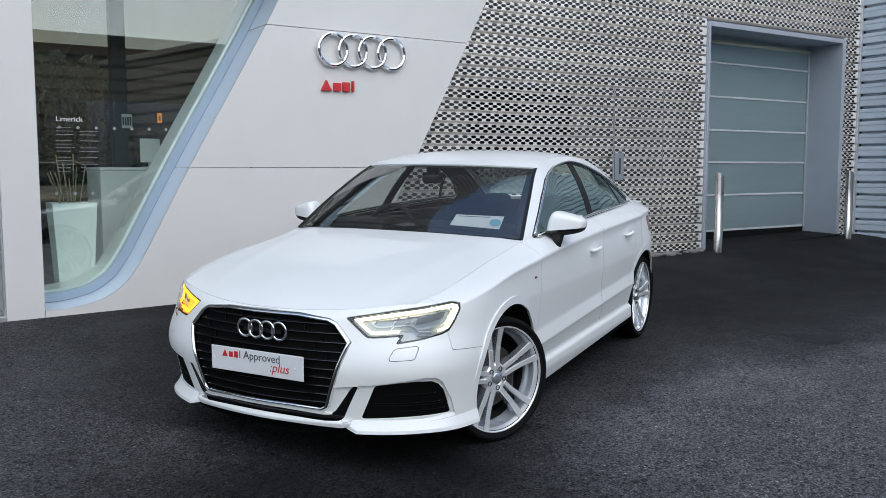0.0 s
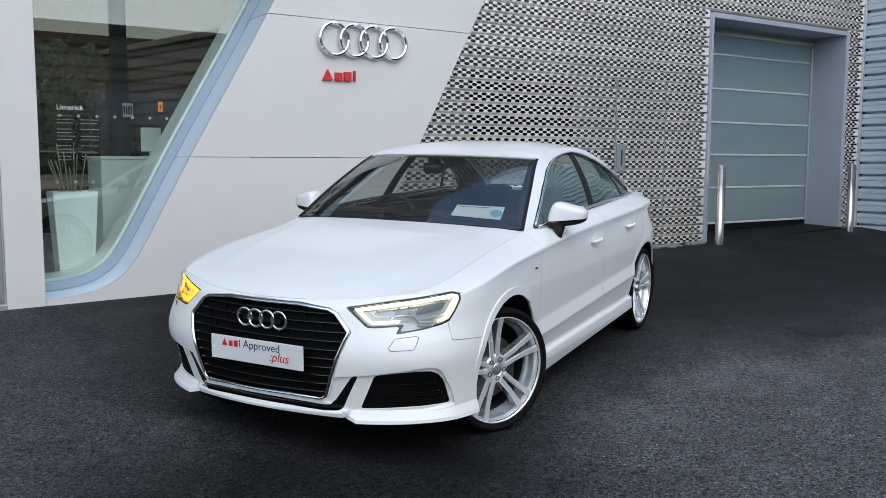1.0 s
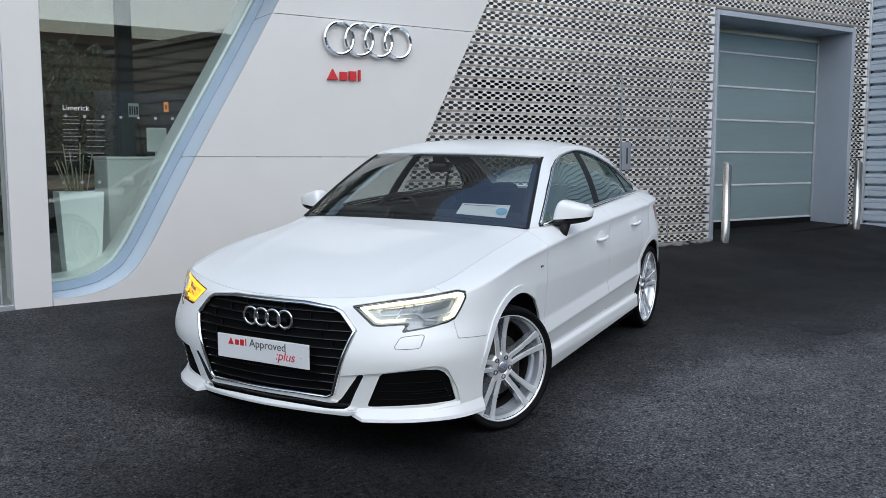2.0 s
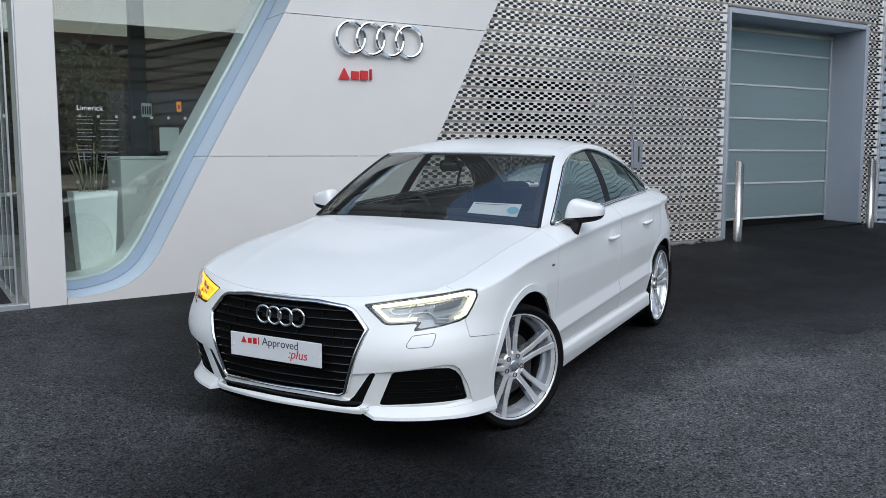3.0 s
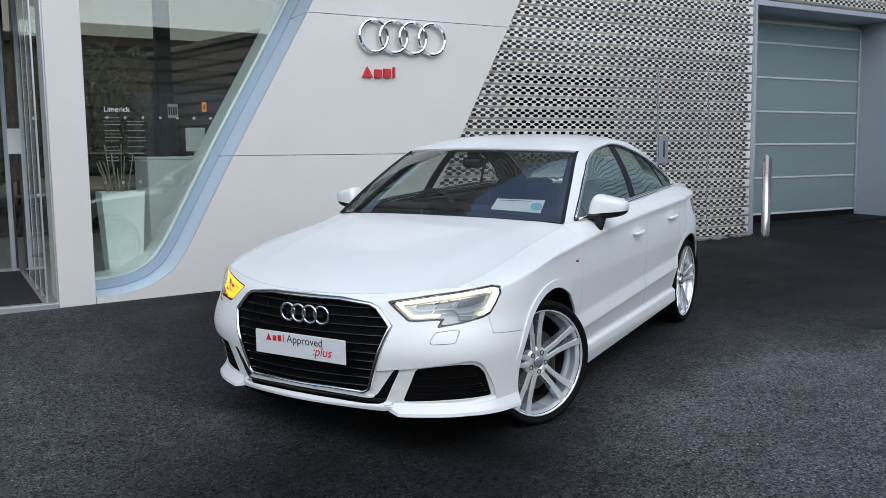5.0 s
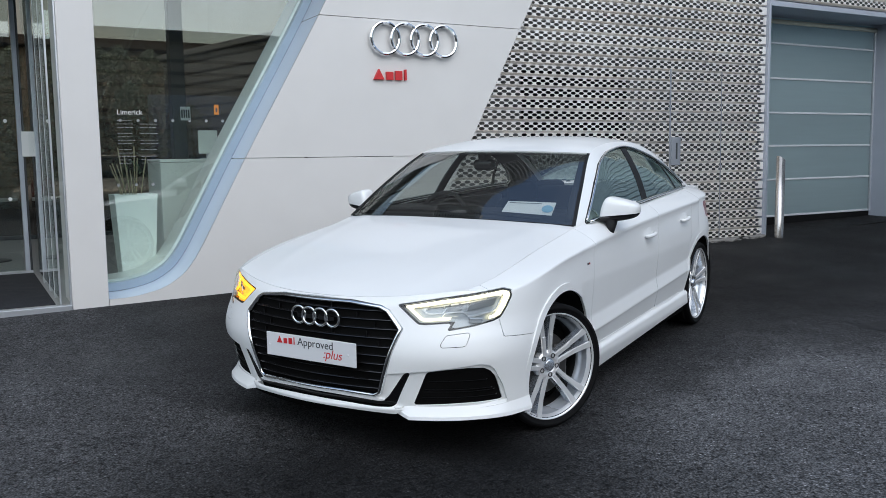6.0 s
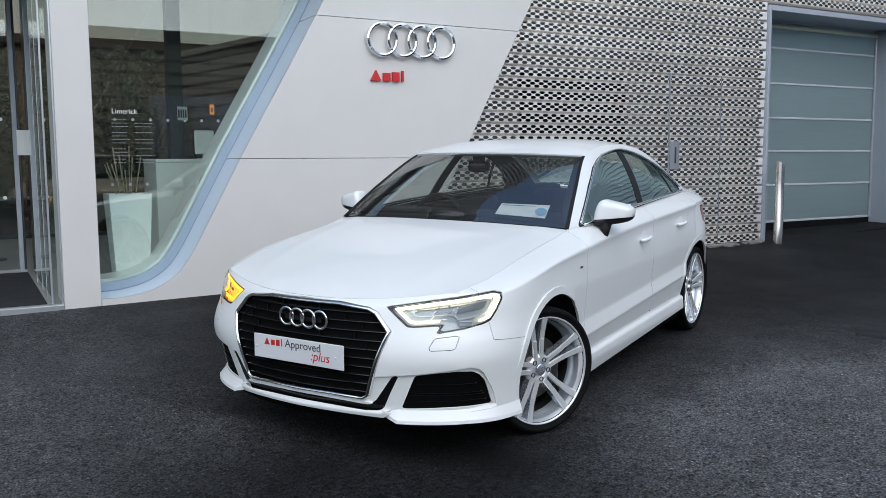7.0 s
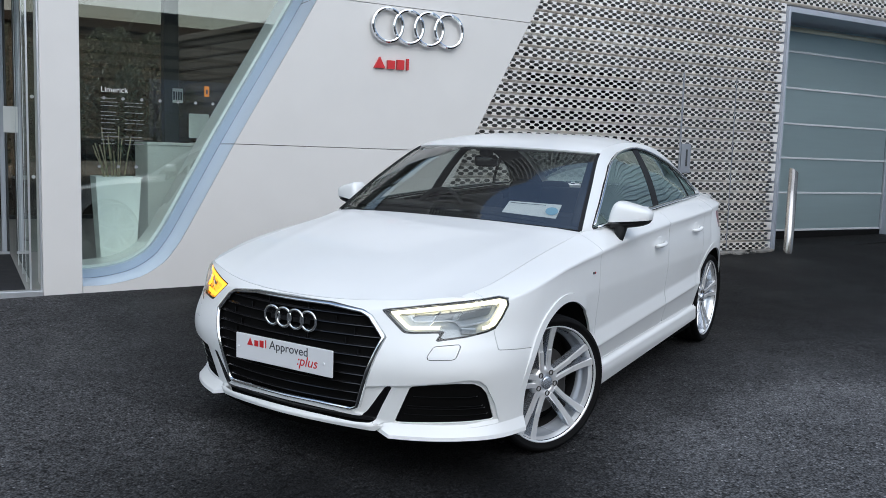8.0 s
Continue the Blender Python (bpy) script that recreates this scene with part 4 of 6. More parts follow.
bars = carve(side_all, pillar_c)
both("window_divider", pushed(bars, 0.002), BLACKMATT, depth=0.008)
front_glass = carve(side_all, lambda co: co.y - (1.545 + (co.z - 1.0) * 0.36))
for ob in both("front_side_window", front_glass, None, depth=0.003) + both("rear_side_window", side_all, None, depth=0.003):
    ob.visible_shadow = False
    ob.data.materials.append(SIDEGLASS if ob.data.vertices[0].co.x > 0 else CARGLASS)
def side_at(y, z):
    """A point of the cabin's side at a given height."""
    z0, z1 = side_point(y, 0.0)[2], side_point(y, 1.0)[2]
    return Vector(side_point(y, min(1.0, max(0.0, (z - z0) / (z1 - z0)))))


arch = [(y, z) for y, z in DLO[:13]]
both("window_moulding", tube([side_at(y, z) + Vector((0.007, 0, 0.011)) for y, z in spline(arch, 6)], 0.0062, 8), CHROME, label="thin bright window moulding")
both("belt_trim", tube([Vector(side_point(y, 0.03)) + Vector((0.012, 0, 0.008)) for y in [0.60 + 2.0 * i / 40 for i in range(41)]], 0.009, 8), CHROME, label="bright belt trim strip")

# boot lid
def deck_point(f, g):
    y = 3.03 + (3.475 - 3.03) * g
    w = 0.70 - 0.05 * g ** 3
    return (w * f, y - 0.10 * f * f * g, 1.016 - 0.004 * g + 0.028 * (1 - f * f) * (1 - 0.6 * g))


part("boot_lid", thicken(grid_mesh([[deck_point(-1 + 2 * i / 40, j / 16) for j in range(17)] for i in range(41)]), 0.03), WHITE, car, "", True)
part("under_tray", box(-0.60, 0.60, -0.60, 3.30, 0.150, 0.23, 0.01), BLACKMATT, car)


def front_y(x, z):
    """The nose at a place of the front view."""
    k = full(z)
    return YF - (YF - nose(z)) * max(0.0, 1 - min(1.0, abs(x) / flank(z)) ** (1.75 + 0.22 * k)) ** (1 / (5.2 + 0.7 * k))


# ---- grille, plate and emblem ----
GRILLEBLACK = material("satin_black_grille", (0.009, 0.009, 0.010), 0.22, 0.0, 0.6)
carve(grille_sheet, where(polygon(GRILLE_IN), at_front)).free()
grille_sheet.free()


def frame_sweep(outline, half, deep):
    """A rounded chrome moulding along a closed outline of the front view."""
    P = [np.array(p) for p in outline]
    path = []
    for a, b in zip(P, P[1:] + P[:1]):
        n = max(2, int(np.linalg.norm(b - a) / 0.02))
        path += [a + (b - a) * k / n for k in range(n)]
    n = len(path)
    bm = bmesh.new()
    prof = [(-1.0, -0.6), (-1.0, 0.35), (-0.75, 0.8), (-0.2, 1.0), (0.35, 0.9), (0.8, 0.45), (1.0, -0.1), (1.0, -0.6)]
    rows = []
    for i, p in enumerate(path):
        t = path[(i + 1) % n] - path[i - 1]
        t = t / np.linalg.norm(t)
        s = np.array((t[1], -t[0]))
        row = []
        for u, d in prof:
            q = p + s * u * half
            row.append(bm.verts.new((q[0], front_y(q[0], q[1]) + 0.006 - d * deep, q[1])))
        rows.append(row)
    for a, b in zip(rows, rows[1:] + rows[:1]):
        for k in range(len(prof) - 1):
            bm.faces.new((a[k], a[k + 1], b[k + 1], b[k]))
    bmesh.ops.recalc_face_normals(bm, faces=bm.faces[:])
    return bm


half_out = [((a[0] + b[0]) / 2, (a[1] + b[1]) / 2) for a, b in zip(GRILLE, GRILLE_IN)][1:-1]
part("grille_frame", frame_sweep(half_out + [(-x, z) for x, z in half_out[::-1]], 0.0095, 0.016), CHROME, car, "chrome grille frame", True)


def grille_half(z):
    return float(np.interp(z, [0.302, 0.314, 0.600, 0.671, 0.685, 0.700], [0.322, 0.344, 0.441, 0.376, 0.345, 0.20])) - 0.003


def bar(points, high, deep, forward=(0, -1, 0)):
    """A flat bar with softened edges along points."""
    prof = [(-0.5, 0.0), (-0.42, 0.5), (0.2, 0.5), (0.5, 0.1), (0.5, -0.5), (-0.5, -0.5)]
    bm = bmesh.new()
    fw = Vector(forward)
    rows = [[bm.verts.new(Vector(p) + Vector((0, 0, h * high)) + fw * d * deep) for h, d in prof] for p in points]
    for a, b in zip(rows, rows[1:]):
        for k in range(len(prof)):
            bm.faces.new((a[k], a[(k + 1) % len(prof)], b[(k + 1) % len(prof)], b[k]))
    bm.faces.new(rows[0]), bm.faces.new(rows[-1][::-1])
    bmesh.ops.recalc_face_normals(bm, faces=bm.faces[:])
    return bm


def slat(points, high, deep):
    """A wedge-shaped grille bar with a sloped upper face."""
    prof = [(-0.5, -0.5), (-0.45, 0.35), (-0.3, 0.5), (-0.12, 0.42), (0.5, -0.5)]
    bm = bmesh.new()
    rows = [[bm.verts.new((p[0], p[1] - d * deep, p[2] + h * high)) for h, d in prof] for p in points]
    for a, b in zip(rows, rows[1:]):
        for k in range(len(prof)):
            bm.faces.new((a[k], a[(k + 1) % len(prof)], b[(k + 1) % len(prof)], b[k]))
    bm.faces.new(rows[0]), bm.faces.new(rows[-1][::-1])
    bmesh.ops.recalc_face_normals(bm, faces=bm.faces[:])
    return bm


for i in range(10):
    z = 0.326 + 0.0390 * i
    w = grille_half(z)
    pts = [(x, front_y(x, z) + 0.018, z) for x in [w * (-1 + 2 * k / 24) for k in range(25)]]
    part("grille_slat", slat(pts, 0.012, 0.022), GRILLEBLACK, car)
for x, z in ((-0.33, 0.61), (-0.22, 0.65), (-0.30, 0.53), (0.24, 0.65), (0.33, 0.61), (0.36, 0.53), (-0.27, 0.57), (0.12, 0.57), (0.30, 0.57), (-0.12, 0.69), (0.10, 0.69)):
    part("grille_rib", box(x - 0.002, x + 0.002, front_y(x, z) + 0.006, front_y(x, z) + 0.03, z - 0.013, z + 0.015), BLACKGLOSS, car)


def ring_tube(cx, cy, cz, r, thick, flat=0.6, sides=10, n=48):
    """An upright ring that faces along -y."""
    bm = bmesh.new()
    rows = []
    for k in range(n):
        q = 2 * math.pi * k / n
        row = []
        for j in range(sides):
            p = 2 * math.pi * j / sides
            rr = r + thick * math.cos(p)
            row.append(bm.verts.new((cx + rr * math.cos(q), cy + thick * flat * math.sin(p), cz + rr * math.sin(q))))
        rows.append(row)
    for a, b in zip(rows, rows[1:] + rows[:1]):
        for j in range(sides):
            bm.faces.new((a[j], a[(j + 1) % sides], b[(j + 1) % sides], b[j]))
    bmesh.ops.recalc_face_normals(bm, faces=bm.faces[:])
    return bm


def plain_marks(x, y, z, width, h, depth):
    """A row of plain shapes in place of a brand's word: a triangle, two blocks and a bar, with their names."""
    out = [("triangle_mark", prism([(x + width * 0.30 * a, y, z + h * c) for a, c in ((0.0, 0.0), (0.5, 0.92), (1.0, 0.0))], (0, depth, 0)))]
    for a, b, top in ((0.37, 0.57, 0.70), (0.64, 0.84, 0.80)):
        out.append(("block_mark", box(x + width * a, x + width * b, y, y + depth, z, z + h * top)))
    out.append(("bar_mark", box(x + width * 0.92, x + width * 0.97, y, y + depth, z, z + h * 0.95)))
    return out


emblem = part("emblem", box(-0.085, 0.130, front_y(0, 0.627) + 0.002, front_y(0, 0.627) + 0.014, 0.617, 0.637), BLACKGLOSS, car, "four chrome rings on a black carrier")
for i in range(4):
    part("ring", ring_tube(-0.076 + 0.0655 * i, -0.868 + 0.004 * abs(i - 1.5), 0.630, 0.0400, 0.0064), CHROME, emblem, smooth=True)
plate = part("plate", box(-0.252, 0.278, -0.896, -0.888, 0.4235, 0.536, 0.003, 2), PLATE, car, "white dealer plate with dark and red print")
part("plate_holder", box(-0.255, 0.255, -0.888, -0.865, 0.43, 0.53, 0.002), BLACKMATT, car)
lettering("Approved", 0.0525, INK, pose(-0.060, -0.8965, 0.4915, 90), plate, "print", "dark grey lettering")
lettering(":plus", 0.060, RED, pose(0.090, -0.8965, 0.449, 90), plate, "print", "red slanted lettering", 0.25)
for name, b in plain_marks(-0.186, -0.8972, 0.4905, 0.112, 0.036, 0.0012):
    part(name, b, RED, plate)
for x in (-0.235, 0.235):
    part("plate_screw", pushed(lathe([(0.0, 0.0), (0.0, 0.006), (0.002, 0.005), (0.003, 0.0)], 12, "z"), 0.0), PLATE, plate).matrix_basis = pose(x, -0.8962, 0.488 - 0.012, 90)

# lower intakes
both("chin", pushed(slit_sheet, -0.014), BLACKGLOSS, whole=True, depth=0.004, label="gloss black chin strip")
both("intake_mesh", pushed(fog_sheet, -0.034), INNERDARK, depth=0.004)
for sgn in (-1, 1):
    for z, x0, x1 in ((0.288, 0.53, 0.795), (0.315, 0.54, 0.79), (0.326, 0.545, 0.785), (0.368, 0.57, 0.775)):
        part("intake_slat", bar([(sgn * (x0 + (x1 - x0) * k / 10), front_y(x0 + (x1 - x0) * k / 10, z) + 0.026, z) for k in range(11)], 0.004, 0.010), BLACKGLOSS, car)

# ---- head lamps ----
LAMPDARK = material("smoked_lamp_optic", (0.22, 0.235, 0.25), 0.3, 0.3, 0.5)
LAMPSILVER = material("silver_lamp_bezel", (0.62, 0.64, 0.66), 0.25, 0.4, 0.3)


def headlamp(sgn, light):
    lamp_sheet = head_sheet.copy()
    if sgn < 0:
        lamp_sheet = mirrored(lamp_sheet)
    flip = [(sgn * x, z) for x, z in HEAD]
    lamp = part("headlamp", thicken(pushed(lamp_sheet.copy(), -0.050), -0.048), BLACKGLOSS, car, "clear headlamp with its light strip lit" if sgn > 0 else "clear headlamp with its amber indicator lit", True)
    strip = pushed(lamp_sheet.copy(), -0.012)
    d = polygon(flip)
    carve(strip, lambda co: d(co) + 0.0222).free()
    carve(strip, lambda co: -(d(co) + 0.0088)).free()
    carve(strip, lambda co: max(0.645 - abs(co.x), abs(co.x) - 0.775, co.z - 0.655)).free()
    part("light_strip", thicken(strip, 0.01), light, lamp, "", True)
    border = pushed(lamp_sheet.copy(), -0.005)
    carve(border, lambda co: d(co) + 0.0032).free()
    part("lamp_border", border, BLACKMATT, lamp, "", True)
    inner = pushed(lamp_sheet.copy(), -0.032)
    carve(inner, lambda co: d(co) + 0.0395).free()
    core = pushed(lamp_sheet.copy(), -0.040)
    part("reflector", core, LAMPGREY if sgn > 0 else AMBERLIT, lamp, "", True)
    carve(inner, lambda co: -(d(co) + 0.034)).free()
    part("bezel", thicken(inner, 0.01), LAMPSILVER if sgn > 0 else AMBERLIT, lamp, "", True)
    for pts in (((0.690, 0.672), (0.772, 0.690), (0.779, 0.727), (0.700, 0.714)), ((0.604, 0.662), (0.668, 0.669), (0.678, 0.708), (0.624, 0.700))):
        sheet = pushed(lamp_sheet.copy(), -0.034)
        piece = carve(sheet, polygon([(sgn * x, z) for x, z in pts]))
        sheet.free()
        part("lamp_module", thicken(piece, 0.006), LAMPDARK, lamp, "", True)
        (xa, za), (xb, zb) = pts[0], pts[3]
        ends = [(xa + (xb - xa) * f, za + (zb - za) * f) for f in (0.08, 0.74)]
        part("module_rim", tube([(sgn * x, front_y(x, z) + 0.028, z) for x, z in ends], 0.0016, 6), CHROME, lamp)
    part("lamp_rib", tube([(sgn * 0.60, front_y(0.60, 0.65) + 0.034, 0.650), (sgn * 0.615, front_y(0.615, 0.66) + 0.03, 0.668)], 0.003, 6), CHROME, lamp)
    b = box(-0.03, 0.03, -0.004, 0.012, -0.012, 0.012, 0.003)
    b.transform(pose(sgn * 0.735, front_y(0.735, 0.632) + 0.02, 0.634, 0, 0, sgn * 32))
    part("indicator", b, LAMPGREY, lamp)
    lens = part("lens", pushed(lamp_sheet, 0.0), LAMPGLASS, lamp, "clear plastic lens", True)
    lens.visible_shadow = False


headlamp(1, DRL)
headlamp(-1, AMBER)


# ---- wheels ----
def wheel_mesh():
    data = {}
    tyre = [(-0.095, 0.258), (-0.107, 0.280), (-0.112, 0.297), (-0.106, 0.306), (-0.092, 0.3125)]
    for k in range(4):
        x = -0.066 + 0.044 * k
        tyre += [(x - 0.020, 0.3135), (x - 0.003, 0.314), (x - 0.003, 0.307), (x + 0.003, 0.307)]
    tyre += [(0.092, 0.3125), (0.106, 0.306), (0.1125, 0.294), (0.111, 0.288), (0.108, 0.286), (0.105, 0.272), (0.098, 0.262), (0.092, 0.258)]
    data["tyre"] = (lathe(tyre, 72), RUBBER)
    data["rim"] = (lathe([(0.094, 0.2595), (0.099, 0.2625), (0.103, 0.260), (0.101, 0.2545), (0.092, 0.2515), (0.082, 0.246), (0.070, 0.242)], 96), ALLOY)
    data["rim_well"] = (lathe([(0.0695, 0.2425), (0.050, 0.2385), (0.030, 0.2365), (0.024, 0.230), (0.004, 0.2275)], 72), ALLOYWELL)
    # deep barrel and added backing disc are coloured near black as shade between spokes
    data["barrel"] = (lathe([(0.003, 0.2272), (-0.016, 0.2262), (-0.06, 0.226), (-0.09, 0.240), (-0.098, 0.262)], 72), BARRELSHADE)
    data["dark_backing"] = (lathe([(-0.03, 0.05), (-0.03, 0.215), (-0.034, 0.216)], 48), INNERDARK)
    data["hub"] = (lathe([(0.0, 0.070), (0.045, 0.078), (0.060, 0.074), (0.066, 0.060), (0.066, 0.034), (0.060, 0.033), (0.060, 0.0)], 60), ALLOY)
    data["hub_cap"] = (lathe([(0.058, 0.032), (0.072, 0.031), (0.076, 0.026), (0.0755, 0.0)], 40), ALLOYGREY)
    data["brake_disc"] = (lathe([(0.0, 0.06), (0.025, 0.06), (0.025, 0.085), (0.018, 0.088), (0.018, 0.158), (-0.006, 0.158), (-0.006, 0.06)], 64), IRON)
    # one spoke of a pair: dished, narrower at the front face
    bm = bmesh.new()
    rows = []
    for r, off, wf, wb, xf, xb in ((0.050, 0.018, 0.011, 0.018, 0.064, 0.018), (0.085, 0.0195, 0.0105, 0.017, 0.067, 0.022), (0.13, 0.0225, 0.0108, 0.0165, 0.073, 0.030), (0.18, 0.0295, 0.0115, 0.0175, 0.081, 0.040), (0.22, 0.0365, 0.0130, 0.0195, 0.089, 0.050), (0.252, 0.0425, 0.0160, 0.024, 0.096, 0.060)):
        rows.append([bm.verts.new(p) for p in ((xb, off - wb, r), (xf - 0.006, off - wf - 0.003, r), (xf, off - wf, r), (xf, off + wf, r), (xf - 0.006, off + wf + 0.003, r), (xb, off + wb, r))])
    for a, b in zip(rows, rows[1:]):
        for k in range(6):
            bm.faces.new((a[k], a[(k + 1) % 6], b[(k + 1) % 6], b[k]))
    bm.faces.new(rows[0]), bm.faces.new(rows[-1][::-1])
    bmesh.ops.recalc_face_normals(bm, faces=bm.faces[:])
    for f in bm.faces:
        f.material_index = 0 if all(v.co.x > 0.055 for v in f.verts) else 1
    data["spoke"] = (bm, ALLOY)
    land = bmesh.new()
    rows = []
    for r, off, w, x in ((0.058, 0.018, 0.0095, 0.0655), (0.085, 0.0195, 0.0092, 0.0675), (0.13, 0.0225, 0.0094, 0.0735), (0.148, 0.0242, 0.0100, 0.0765)):
        rows.append([land.verts.new(p) for p in ((x - 0.004, off - w - 0.001, r), (x + 0.003, off - w, r), (x + 0.003, off + w, r), (x - 0.004, off + w + 0.001, r))])
    for a, b in zip(rows, rows[1:]):
        for k in range(4):
            land.faces.new((a[k], a[(k + 1) % 4], b[(k + 1) % 4], b[k]))
    land.faces.new(rows[0]), land.faces.new(rows[-1][::-1])
    bmesh.ops.recalc_face_normals(land, faces=land.faces[:])
    data["spoke_land"] = (land, ALLOY)
    data["bolt"] = (lathe([(0.056, 0.0), (0.056, 0.0125), (0.0672, 0.0125), (0.0672, 0.0095), (0.060, 0.0085), (0.060, 0.0)], 14), IRON)
    out = {}
    for k, (b, m) in data.items():
        me = bpy.data.meshes.new(k)
        b.to_mesh(me)
        b.free()
        me.materials.append(m)
        if k == "spoke":
            me.materials.append(ALLOYGREY)
        out[k] = me
    return out


WHEEL = wheel_mesh()


def wheel(x, y, steer, spin):
    sgn = 1 if x > 0 else -1
    w = new("wheel")
    w.parent = car
    tagged(w, "silver five twin-spoke alloy wheel")
    w.matrix_basis = pose(x, y, 0.314, 0, 0, steer + (0 if sgn > 0 else 180))
    for n in ("tyre", "rim", "rim_well", "barrel", "hub", "hub_cap", "brake_disc", "dark_backing"):
        ob = shape(n, WHEEL[n], None, w, "black tyre" if n == "tyre" else "", True)
        if n in ("rim", "rim_well", "barrel"):
            ob.matrix_basis = Matrix.Diagonal((1, 1.03, 1.03, 1))
    for i in range(5):
        for s in (1, -1):
            ob = shape("spoke", WHEEL["spoke"], None, w)
            ob.matrix_basis = pose(0, 0, 0, spin + 72 * i) @ Matrix.Diagonal((1, s, 1.03, 1))
            shape("spoke_land", WHEEL["spoke_land"], None, w).matrix_basis = ob.matrix_basis.copy()
        ob = shape("bolt", WHEEL["bolt"], None, w)
        q = radians(spin + 36 + 72 * i)
        ob.matrix_basis = Matrix.Translation((0.003, -0.050 * math.sin(q), 0.050 * math.cos(q)))
    b = box(-0.03, 0.032, 0.06, 0.15, -0.09, 0.09, 0.012, 2)
    part("brake_caliper", b, IRON, w)


STEER = 25
for sgn in (1, -1):
    px = 0.717
    wheel(sgn * px + sgn * 0.072 * math.cos(radians(STEER)), -sgn * 0.072 * math.sin(radians(STEER)), -STEER, 8)
    wheel(sgn * 0.765, 2.637, 0, -10)
    for y in (0.012, 2.637):
        liner = lathe([(0.30, 0.0), (0.30, 0.368), (0.868, 0.368)], 48)
        carve(liner, lambda co: co.z + 0.13)
        liner.transform(Matrix.Translation((0, y, 0.318)) @ Matrix.Diagonal((sgn, 1, 1, 1)))
        part("wheel_liner", liner, BLACKMATT, car, "", True)


# ---- mirrors, handles, badge, wipers ----
def pillow(cx, cy, cz, ax, ay, az, p=0.7, q=0.7, n=28, m=18):
    """A rounded block: a sphere with squared flanks."""
    bm = bmesh.new()
    sp = lambda v, e: math.copysign(abs(v) ** e, v)
    rows = []
    for i in range(m + 1):
        u = -math.pi / 2 + math.pi * i / m
        rows.append([bm.verts.new((cx + ax * sp(math.cos(u), p) * sp(math.cos(2 * math.pi * k / n), q), cy + ay * sp(math.cos(u), p) * sp(math.sin(2 * math.pi * k / n), q), cz + az * sp(math.sin(u), p))) for k in range(n)])
    for a, b in zip(rows, rows[1:]):
        for k in range(n):
            bm.faces.new((a[k], a[(k + 1) % n], b[(k + 1) % n], b[k]))
    bmesh.ops.remove_doubles(bm, verts=bm.verts[:], dist=1e-5)
    bmesh.ops.recalc_face_normals(bm, faces=bm.faces[:])
    return bm


def door_mirror(sgn):
    mir = part("door_mirror", BM_FOOT.copy() if sgn > 0 else mirrored(BM_FOOT), BLACKMATT, car, "white door mirror on a black foot", True)
    cap = pillow(0.0, 0.0, 0.0, 0.104, 0.070, 0.066, 0.52, 0.56, 36, 24)
    for v in cap.verts:
        # tallest at the inner end, falling to a blunt outer tip
        if v.co.z > 0:
            v.co.z *= 1.12 - 0.62 * min(1.0, max(0.0, (v.co.x + 0.065) / 0.17)) ** 1.15
        v.co.x += 0.30 * (v.co.z + 0.03) * max(0.0, -v.co.x / 0.104) ** 2
        v.co.z += 0.16 * v.co.x * (1 if v.co.z < 0 else 0.0)
        v.co.y += 0.25 * v.co.x
    low = carve(cap, lambda co: co.z + 0.031 - 0.10 * co.x)
    slit = carve(low, lambda co: -(co.z + 0.042 - 0.10 * co.x))
    for name, b, mat in (("mirror_cap", cap, WHITE), ("mirror_band", slit, BLACKGLOSS), ("mirror_base", low, BLACKMATT)):
        b.transform(Matrix.Translation((0.905, 0.765, 1.030)))
        part(name, b if sgn > 0 else mirrored(b), mat, mir, "", True)
    g = box(0.83, 0.975, 0.834, 0.838, 0.995, 1.075, 0.001)
    part("mirror_glass", g if sgn > 0 else mirrored(g), CHROME, mir)


BM_FOOT = tube([(0.880, 0.700, 0.900), (0.872, 0.715, 0.930), (0.866, 0.730, 0.965), (0.868, 0.745, 1.01)], [0.014, 0.026, 0.036, 0.044], 14)
door_mirror(1)
door_mirror(-1)
for sgn, doors in ((0, DOORS_F), (1, DOORS_R)):
    for k, d in enumerate(doors):
        y0 = (1.275, 2.055)[sgn]
        s = 1 - 2 * k
        z = (0.818, 0.848)[sgn]
        pts = [(s * (flank(z) + 0.004 + 0.026 * math.sin(math.pi * t) ** 0.4), y0 - 0.005 + 0.165 * t, z + 0.008 * t) for t in [i / 14 for i in range(15)]]
        h = part("handle", tube(pts, [0.006] + [0.012] * 13 + [0.006], 10, squash=1.1), WHITE, d, "", True)
        part("handle_cup", pillow(s * (flank(z) - 0.004), y0 + 0.08, z + 0.018, 0.005, 0.055, 0.036, 0.8, 0.8, 20, 10), WHITE, d, "", True)
for k, f in enumerate(FENDERS):
    s = 1 - 2 * k
    bdg = part("badge", box(min(s * 0.8905, s * 0.894), max(s * 0.8905, s * 0.894), 0.318, 0.345, 0.770, 0.780), INK, f, "small dark badge with a red bar")
    part("badge_bar", box(min(s * 0.893, s * 0.8955), max(s * 0.893, s * 0.8955), 0.337, 0.344, 0.7705, 0.7795), RED, bdg)
part("wiper", tube([(0.56, 0.45, 0.985), (0.30, 0.40, 1.010), (-0.05, 0.375, 1.018)], 0.008, 6), BLACKMATT, car)
part("wiper", tube([(-0.02, 0.40, 1.014), (-0.35, 0.415, 1.010), (-0.62, 0.46, 0.995)], 0.008, 6), BLACKMATT, car)

